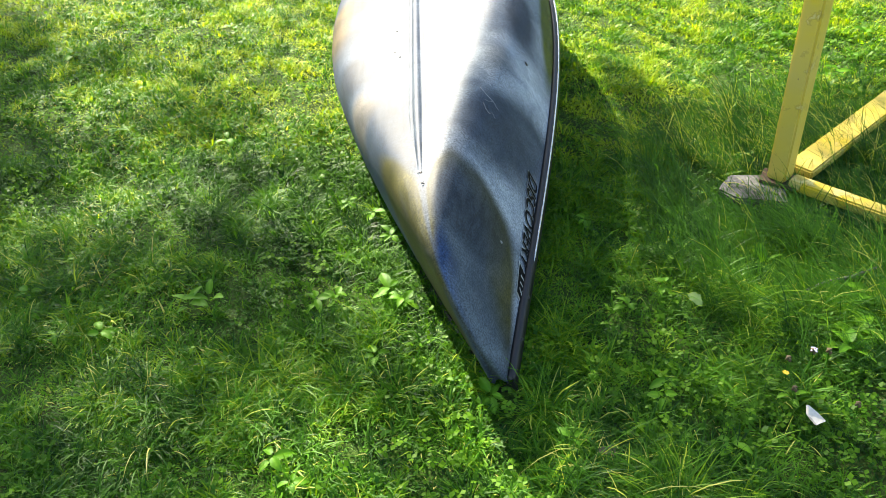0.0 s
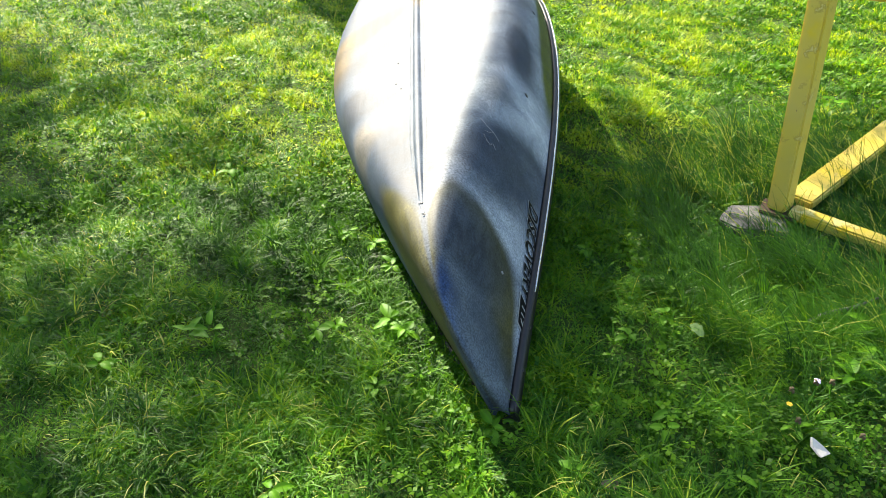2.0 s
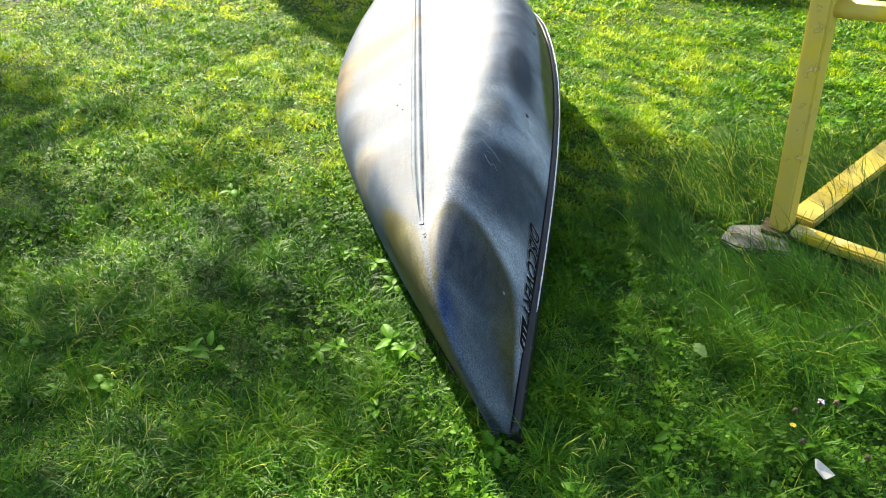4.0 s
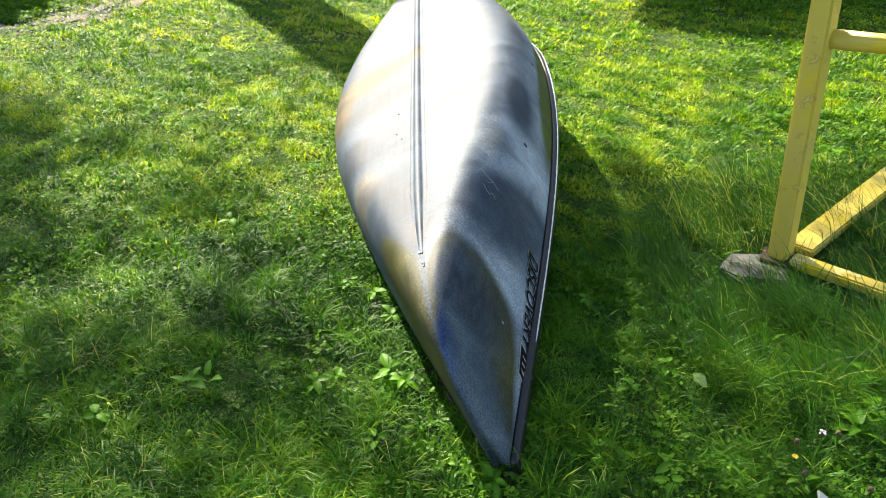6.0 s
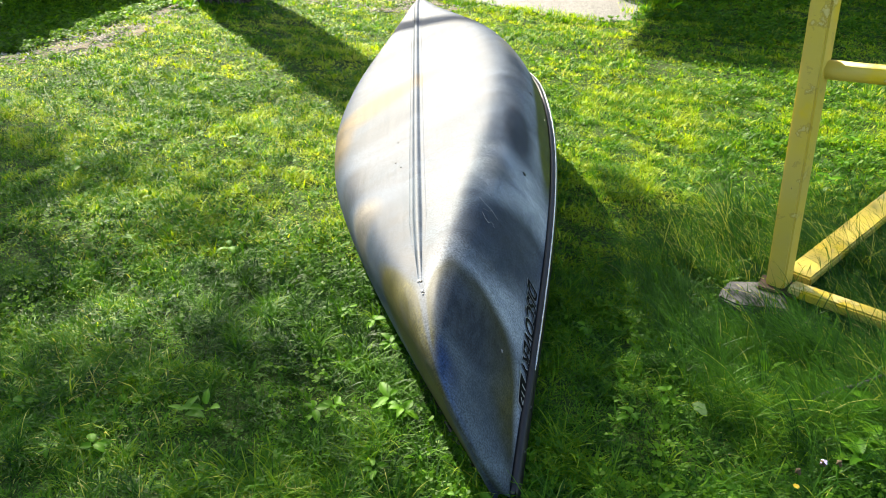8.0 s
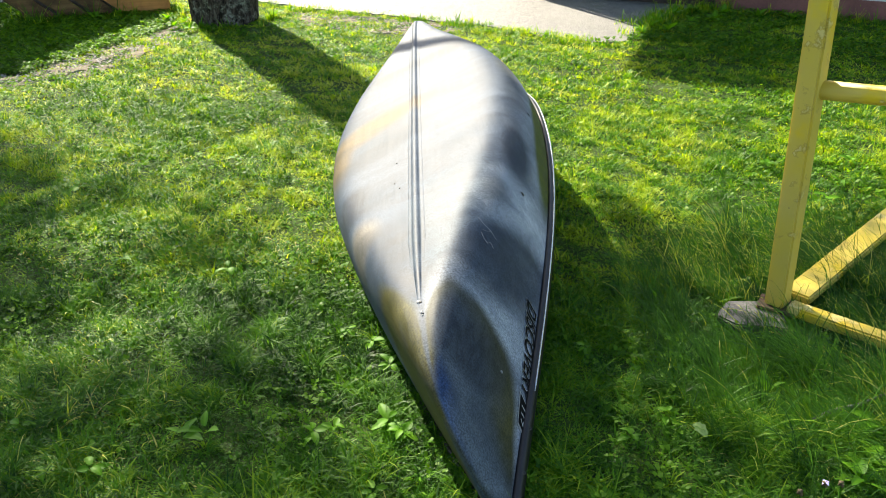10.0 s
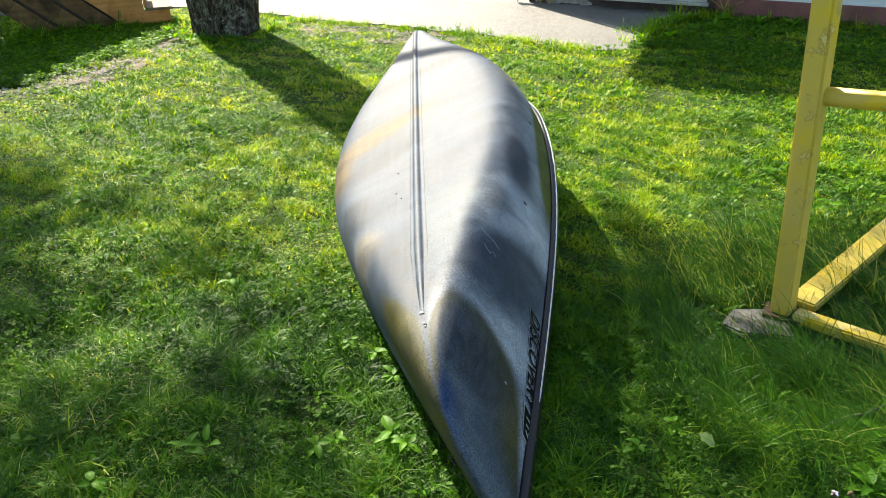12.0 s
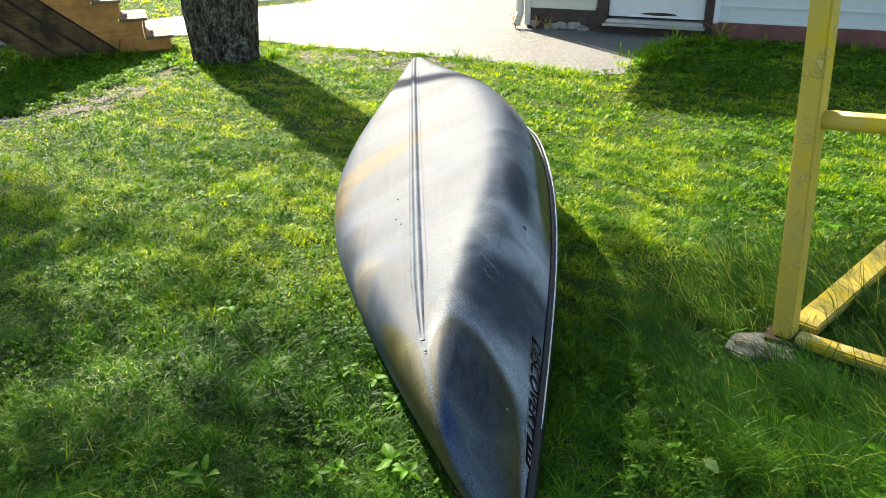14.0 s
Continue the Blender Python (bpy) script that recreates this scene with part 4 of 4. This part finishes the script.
def shard_mesh():
    bm = bmesh.new()
    pts = [(-0.018, -0.016), (0.020, -0.020), (0.012, 0.004), (0.0, 0.028), (-0.012, 0.010)]
    lo = [bm.verts.new((x, 0.003 * i, 0.008 + y)) for i, (x, y) in enumerate(pts)]
    hi = [bm.verts.new((x * 0.95, 0.006 + 0.003 * i, 0.010 + y)) for i, (x, y) in enumerate(pts)]
    bm.faces.new(lo)
    bm.faces.new(hi[::-1])
    for i in range(5):
        k = (i + 1) % 5
        bm.faces.new((lo[k], lo[i], hi[i], hi[k]))
    bm.transform(pose(0, 0, 0.02, -35, 0, 20))
    return bm


shard = part("shard", shard_mesh(), plain("chalky_white", (0.62, 0.57, 0.50), rough=0.85))
shard.matrix_world = pose(0.822, 1.142, 0.030, -20, 0, 15) @ Matrix.Scale(0.95, 4)
tagged(shard, "small chalky white shard lying in the grass", "shard")


def leaf_mesh(name, long, wide, curl, wavy=0.0):
    """A broad leaf from its stalk, arching over, creased along the midrib."""
    rows = []
    for i in range(8):
        t = i / 7
        w = wide * math.sin(math.pi * min(1.0, 0.06 + t * 0.94)) ** 0.75 * (1 - 0.25 * t) + 0.0015
        w *= 1 + wavy * math.sin(t * 17)
        x, z = long * math.sin(t * curl) / max(curl, 0.1), long * (1 - math.cos(t * curl)) / max(curl, 0.1)
        rows.append([(k * w / 2, x, -z + 0.10 * w * (abs(k) ** 1.4) * 1.2) for k in (-1, -0.5, 0, 0.5, 1)])
    me = grid_mesh(name, rows)
    at = me.attributes.new("tint", "FLOAT", "POINT")
    tint = np.full(len(me.vertices), 0.45)
    tint.reshape(8, 5)[:, 2] = 0.70
    at.data.foreach_set("value", tint.astype(np.float32))
    me.polygons.foreach_set("use_smooth", [True] * len(me.polygons))
    return me


def leaf_material():
    m = leafy("broad_leaf", (0.03, 0.13, 0.008), (0.15, 0.36, 0.022), rough=0.5, dry=(0.5, 0.55, 0.4))
    nt = m.node_tree
    b = nt.nodes["Principled BSDF"]
    o = nt.nodes.new("ShaderNodeObjectInfo")
    col = b.inputs["Base Color"].links[0].from_socket
    vary = ramp(nt, o.outputs["Random"], [(0.0, (0.65, 0.75, 0.7)), (1.0, (1.3, 1.25, 1.1))])
    nt.links.new(mix(nt, 1.0, col, vary, "MULTIPLY"), b.inputs["Base Color"])
    bump(nt, b, noise_fac(nt, 160.0, 3.0), 0.3, 0.002)
    return m


BROAD = leaf_material()
LEAVES = [leaf_mesh("leaf", 0.075, 0.038, 0.7), leaf_mesh("leaf", 0.06, 0.034, 1.0, 0.10), leaf_mesh("leaf", 0.085, 0.028, 0.8, 0.22), leaf_mesh("leaf", 0.05, 0.036, 0.5), leaf_mesh("leaf", 0.078, 0.042, 0.8)]
for me in LEAVES:
    me.materials.append(BROAD)
rw = random.Random(5)


def weed(x, y, leaves, size, kinds=(0, 1, 3), tilt=(-2, 28), label="low broad-leaved green weed growing in the lawn"):
    plant = thing("weed", label, "weed", group="weeds in the lawn", at=pose(x, y, float(ground_height(np.array([x]), np.array([y]))[0]) + 0.018))
    turn = rw.uniform(0, 360)
    for i in range(leaves):
        ob = new("leaf", LEAVES[rw.choice(kinds)])
        ob.parent = plant
        k = size * rw.uniform(0.42, 0.85)
        ob.matrix_basis = pose(0, 0, rw.uniform(0, 0.02), 0, 0, turn + i * 360 / leaves + rw.uniform(-25, 25)) @ pose(0, 0.006, 0, rw.uniform(*tilt), rw.uniform(-20, 20), 0) @ Matrix.Scale(k, 4)
    return plant


for x, y, n, size in ((0.11, 1.235, 6, 0.8), (0.03, 1.27, 5, 0.7), (-0.16, 1.36, 4, 0.75), (-0.14, 1.60, 7, 1.0), (-0.10, 1.56, 5, 0.9), (-0.33, 1.56, 5, 0.95), (-0.28, 1.58, 4, 0.8),
                      (-0.85, 1.44, 4, 0.8), (-0.96, 1.43, 4, 0.7), (0.59, 1.62, 4, 0.9), (0.48, 1.55, 5, 0.9), (0.50, 1.23, 4, 0.8), (0.52, 1.28, 4, 0.7),
                      (-0.15, 1.85, 6, 0.9), (-0.21, 1.95, 5, 0.9), (-0.29, 2.01, 5, 0.8), (-0.36, 1.06, 4, 0.8), (-0.31, 1.0, 4, 0.8), (-1.09, 1.59, 5, 0.8), (0.42, 1.91, 4, 0.8),
                      (0.28, 1.11, 4, 0.7), (0.62, 1.10, 4, 0.8), (-1.15, 2.48, 6, 0.9), (-1.05, 2.40, 6, 0.8), (-0.74, 2.39, 5, 0.9), (-1.55, 3.11, 6, 0.9), (-0.95, 3.42, 5, 0.9), (0.79, 1.23, 4, 0.7)):
    weed(x, y, n, size)
weed(-0.66, 1.55, 4, 1.15, (4, 0), (25, 60), "bright green broad-leaved weed standing up from the lawn")
weed(-0.61, 1.57, 3, 1.1, (4, 0), (25, 60), "bright green broad-leaved weed standing up from the lawn")
weed(0.89, 1.72, 3, 1.3, (4, 0), (35, 70), "bright green broad-leaved weed standing in long grass")
weed(0.95, 1.69, 2, 1.2, (4, 0), (10, 30), "bright green broad-leaved weed standing in long grass")
for x, y in ((1.13, 1.58), (0.99, 1.39), (1.03, 1.45), (1.2, 1.5)):
    weed(x, y, 6, 1.3, (2, 4), (10, 50), "jagged-leaved green weed growing in the lawn")
for x, y in ((1.61, 3.02), (1.91, 3.44), (1.75, 3.2), (2.0, 3.1), (1.5, 3.4), (1.9, 6.2), (2.5, 6.0), (2.0, 5.8), (2.9, 5.7), (1.75, 6.35)):
    weed(x, y, 6, 1.0, (0, 3, 1), (5, 40), "large-leaved green weed in shaded grass")
for x, y in ((1.5, 5.95), (1.6, 6.1), (1.68, 6.25), (1.78, 6.42), (1.9, 6.58), (2.08, 6.68), (2.3, 6.6), (2.55, 6.5), (1.7, 6.0), (2.15, 6.35), (1.95, 6.3), (2.8, 6.4)):
    weed(x, y, 8, 1.7, (2, 4, 0), (20, 75), "rank leafy weed along the drive's shaded edge")
for x, y in ((-2.05, 6.15), (-2.0, 6.3), (-1.9, 6.05), (-2.15, 6.35), (-2.6, 6.55), (-2.9, 6.6), (-3.2, 6.65), (-2.75, 6.4), (-3.4, 6.5), (-1.35, 6.55), (-1.25, 6.7)):
    weed(x, y, 7, 1.2, (2, 4), (20, 70), "tall leafy weed at the edge of the lawn")

# pale upturned leaf
pale_leaf = part("fallen_leaf", leaf_mesh("fallen_leaf", 0.05, 0.03, 0.6, 0.2), plain("pale_leaf_back", (0.15, 0.24, 0.08), rough=0.9, spec=0.1))
pale_leaf.matrix_world = pose(0.64, 1.56, 0.055, 10, 15, 200)
tagged(pale_leaf, "pale dry leaf lying on the lawn", "leaf")
brown_leaf = part("fallen_leaf", leaf_mesh("fallen_leaf", 0.075, 0.02, 1.5, 0.45), plain("brown_leaf", (0.13, 0.10, 0.045), rough=0.7))
brown_leaf.matrix_world = pose(0.33, 1.07, 0.034, 5, 25, -80)
tagged(brown_leaf, "curled brown dead leaf lying on the lawn", "leaf")

# self-sown flower heads beside the shard
LILAC, HUSK = plain("lilac_petal", (0.40, 0.36, 0.66), rough=0.6), plain("brown_husk", (0.10, 0.075, 0.035), rough=0.8)
for fx, fy, tall, lit in ((0.86, 1.315, 0.07, True), (0.80, 1.30, 0.06, False), (0.90, 1.32, 0.065, False), (0.91, 1.17, 0.05, False), (0.79, 1.22, 0.045, False)):
    head = thing("wildflower", "small brown seed head with lilac petals" if lit else "small brown seed head on a green stem", "flower", group="seed heads in the grass", at=pose(fx, fy, 0.01))
    part("stem", sweep([(0, 0, 0), (0.004, 0.002, tall * 0.5), (0, 0.004, tall)], 0.0013, sides=5), BROAD, head)
    for k in range(5):
        bm = bmesh.new()
        bmesh.ops.create_icosphere(bm, subdivisions=1, radius=0.0045)
        bm.transform(pose(0.004 * math.cos(k * 2.4), 0.004 + 0.004 * math.sin(k * 2.4), tall + 0.003 * k, 20 * k, 0, 0) @ Matrix.Diagonal((0.8, 0.8, 1.5, 1)))
        part("bract", bm, HUSK, head, smooth=True)
    if lit:
        for k in range(4):
            me = leaf_mesh("petal", 0.010, 0.006, 0.7)
            me.materials.append(LILAC)
            petal = part("petal", me, None, head, "lilac petal")
            petal.matrix_basis = pose(0, 0.004, tall + 0.012, 10, 0, 90 * k + 20)

# yellow flower
flower = thing("flower", "small yellow wildflower in the long grass", "flower", at=pose(0.79, 1.275, 0.0))
part("stem", sweep([(0, 0, 0), (0.004, 0, 0.03), (0, 0.004, 0.055)], 0.0012, sides=5), BROAD, flower)
for i in range(6):
    me = leaf_mesh("petal", 0.008, 0.006, 0.5)
    petal = part("petal", me, None, flower)
    me.materials.clear()
    me.materials.append(bpy.data.materials.get("petal_yellow") or plain("petal_yellow", (0.75, 0.5, 0.03), rough=0.5))
    petal.matrix_basis = pose(0, 0.004, 0.055, 0, 0, i * 60) @ pose(0, 0, 0, 25, 0, 0)


# ---- clover and small leaves, pebbles ----
def clover(name, count, area, size, keep, label):
    x0, x1, y0, y1 = area
    x, y = rng.uniform(x0, x1, count), rng.uniform(y0, y1, count)
    ok = (np.abs(x) < 0.66 * y + 0.35) & keep(x, y)
    x, y = x[ok], y[ok]
    n = len(x)
    z = ground_height(x, y) + rng.uniform(0.008, 0.036, n)
    base = np.repeat(np.stack([x, y, z], -1), 3, 0)
    turn = np.repeat(rng.uniform(0, 2 * math.pi, n), 3) + np.tile(np.array([0, 2.1, 4.2]), n) + rng.normal(0, 0.2, 3 * n)
    k = np.repeat(size * rng.uniform(0.6, 1.3, n), 3)[:, None]
    a = np.stack([np.cos(turn), np.sin(turn), rng.uniform(-0.6, 0.8, 3 * n)], -1)
    b = np.stack([-np.sin(turn), np.cos(turn), rng.uniform(-0.6, 0.6, 3 * n)], -1)
    v = np.stack([base, base + a * k * 0.55 + b * k * 0.48, base + a * k, base + a * k * 0.55 - b * k * 0.48], 1).reshape(-1, 3)
    q = np.arange(3 * n)[:, None] * 4 + np.array([[0, 1, 2, 3]])
    tint = np.repeat(np.clip(np.repeat(rng.uniform(0.05, 0.62, n) * (0.7 + 0.6 * lumps(x, y, 4.0, 22)), 3) + rng.normal(0, 0.06, 3 * n), 0, 0.85), 4)
    return tagged(part(name, raw_mesh(name, v, q, np.zeros((0, 3), int), tint), LEAF), label, "clover", kind="stuff")


def patchy(x, y):
    return lawn(x, y) & (lumps(x, y, 7.0, 61) * 0.7 + 0.3 * lumps(x, y, 2.0, 62) + 0.5 * rng.random(len(x)) > 0.78)


clover("clover", 20000, (-2.0, 2.0, 0.75, 2.6), 0.0115, patchy, "patches of small green clover leaves in the lawn")
clover("clover", 36000, (-3.6, 3.6, 2.6, 6.8), 0.014, patchy, "patches of small green clover leaves in the lawn")
clover("ground_ivy", 20000, (-4.2, -2.1, 4.9, 6.75), 0.019, lambda x, y: (x < -2.0 - 0.45 * (6.3 - y)) & (rng.random(len(x)) < 0.8), "dense dark leafy weeds beside the stairs")


clover("ground_ivy", 16000, (1.1, 4.4, 4.3, 6.7), 0.020, lambda x, y: (y > 5.35 - 0.34 * (x - 1.2)) & (lumps(x, y, 5.0, 67) > 0.35) & lawn(x, y), "low broad-leaved weeds in the house's shade")


def pebbles():
    n = 9000
    x, y = rng.uniform(-2.8, 0.3, n), rng.uniform(4.6, 6.8, n)
    ok = in_poly(x, y, DIRT) | in_poly(x, y, WORN)
    x, y = x[ok], y[ok]
    n = len(x)
    r = rng.uniform(0.004, 0.014, n)[:, None]
    oct_v = np.array([[1, 0, 0], [0, 1, 0], [-1, 0, 0], [0, -1, 0], [0, 0, 0.6], [0, 0, -0.6]])
    v = (np.stack([x, y, ground_height(x, y) + 0.004], -1)[:, None] + r[:, None] * oct_v[None] * rng.uniform(0.6, 1.3, (n, 6, 1))).reshape(-1, 3)
    f = np.array([[0, 1, 4], [1, 2, 4], [2, 3, 4], [3, 0, 4], [1, 0, 5], [2, 1, 5], [3, 2, 5], [0, 3, 5]])
    t = (np.arange(n)[:, None, None] * 6 + f[None]).reshape(-1, 3)
    return raw_mesh("pebbles", v, np.zeros((0, 4), int), t)


tagged(part("pebbles", pebbles(), plain("pale_pebble", (0.38, 0.35, 0.31), rough=0.9)), "pale pebbles and crumbs on bare trodden soil", "pebbles", kind="stuff")
def bare_patch(name, poly, seed):
    """Trodden soil over a polygon, its edge frayed and broken by turf."""
    xs, ys = [p[0] for p in poly], [p[1] for p in poly]
    step = 0.02
    nx, ny = int((max(xs) - min(xs) + 0.4) / step), int((max(ys) - min(ys) + 0.4) / step)
    x, y = np.meshgrid(min(xs) - 0.2 + np.arange(nx + 1) * step, min(ys) - 0.2 + np.arange(ny + 1) * step, indexing="ij")
    z = ground_height(x, y) + 0.004 + 0.012 * (lumps(x, y, 40.0, seed) - 0.5) * lumps(x, y, 9.0, seed + 1)
    cx, cy = (x[:-1, :-1] + step / 2).ravel(), (y[:-1, :-1] + step / 2).ravel()
    jx, jy = cx + 0.30 * (lumps(cx, cy, 14.0, seed + 2) - 0.5), cy + 0.30 * (lumps(cx, cy, 15.0, seed + 3) - 0.5)
    keep = in_poly(jx, jy, poly) & (lumps(cx, cy, 22.0, seed + 4) > 0.45)
    k = (np.arange(nx)[:, None] * (ny + 1) + np.arange(ny)[None, :]).ravel()[keep]
    q = np.stack([k, k + ny + 1, k + ny + 2, k + 1], -1)
    used, q = np.unique(q, return_inverse=True)
    v = np.stack([x, y, z], -1).reshape(-1, 3)[used]
    return raw_mesh(name, v, q.reshape(-1, 4), np.zeros((0, 3), int))


bare = part("bare_soil", bare_patch("bare_soil", DIRT, 140), plain("dry_soil", (0.115, 0.095, 0.062), rough=0.95, vary=0.5, scale=14.0, relief=0.8, grain=70.0), smooth=True)
tagged(bare, "bare dry trodden soil at the lawn's edge", "soil", kind="structure")

# pipe lying at the far edge of the drive
pipe = thing("pipe", "thin white metal pipe lying at the drive's far edge", "pipe", at=pose(-2.02, 9.12, 0.03, 0, 0, 24))
part("tube", sweep([(0, 0, 0.02), (0.62, 0, 0.02)], 0.014, sides=10), GALV, pipe, smooth=True)
part("end_cap", sweep([(-0.05, 0, 0.02), (0.005, 0, 0.02)], 0.022, sides=10), VINYL, pipe, "dark end cap", smooth=True)
part("loop", sweep([(0.60 + 0.05 * math.cos(t), 0, 0.06 + 0.05 * math.sin(t)) for t in np.linspace(0, 2 * math.pi, 17)], 0.007, sides=6, up=(0, 1, 0)), VINYL, pipe, smooth=True)

worn = part("bare_soil", bare_patch("bare_soil", WORN, 160), bpy.data.materials["dry_soil"], smooth=True)
tagged(worn, "bare trodden soil between lawn and drive", "soil", kind="structure")


# ---- dry weeds by the house corner, flaked render ----
DRY = leafy("dry_stalk", (0.30, 0.26, 0.10), (0.50, 0.44, 0.18))


def dry_weed(x, y, n, tall, seed):
    r = np.random.default_rng(seed)
    plant = thing("dry_weed", "dry yellowed weed growing by the wall", "weed", at=pose(x, y, 0.015))
    for _ in range(n):
        a, ln, le = r.uniform(0, 6.28), tall * r.uniform(0.5, 1.2), r.uniform(0.1, 0.9)
        pts = [(math.cos(a) * ln * math.sin(le) * t * t, math.sin(a) * ln * math.sin(le) * t * t, ln * math.cos(le) * t) for t in (0.0, 0.35, 0.7, 1.0)]
        me = mesh_from("stalk", sweep(pts, [0.003, 0.0025, 0.002, 0.001], sides=5))
        at = me.attributes.new("tint", "FLOAT", "POINT")
        at.data.foreach_set("value", np.full(len(me.vertices), r.uniform(0.1, 0.8), dtype=np.float32))
        part("stalk", me, DRY, plant)
    return plant


dry_weed(0.70, 7.50, 14, 0.16, 1)
dry_weed(0.90, 7.44, 12, 0.13, 2)
dry_weed(0.98, 7.40, 10, 0.11, 3)
dry_weed(2.38, 6.84, 9, 0.22, 4)
FLAKE = plain("flaking_render", (0.34, 0.32, 0.29), rough=0.9, vary=0.4, scale=25.0, relief=0.6)


def flake(x, z, w, h, seed):
    bm = bmesh.new()
    r = random.Random(seed)
    pts = [(x + w * math.cos(t) * r.uniform(0.6, 1.1), z + h * math.sin(t) * r.uniform(0.5, 1.1)) for t in np.linspace(0, 2 * math.pi, 13)[:-1]]
    a = [bm.verts.new((px, -0.017, max(pz, 0.0))) for px, pz in pts]
    b = [bm.verts.new((px, -0.012, max(pz, 0.0))) for px, pz in pts]
    bm.faces.new(a)
    for i in range(12):
        bm.faces.new((a[i], b[i], b[(i + 1) % 12], a[(i + 1) % 12]))
    bmesh.ops.recalc_face_normals(bm, faces=bm.faces)
    return bm


for x, z, w, h, seed in ((0.36, 0.045, 0.12, 0.04, 1), (0.50, 0.05, 0.10, 0.045, 2), (0.58, 0.03, 0.07, 0.03, 3), (0.26, 0.03, 0.07, 0.025, 4), (0.12, 0.05, 0.05, 0.04, 5)):
    part("flake", flake(x, z, w, h, seed), FLAKE, house)
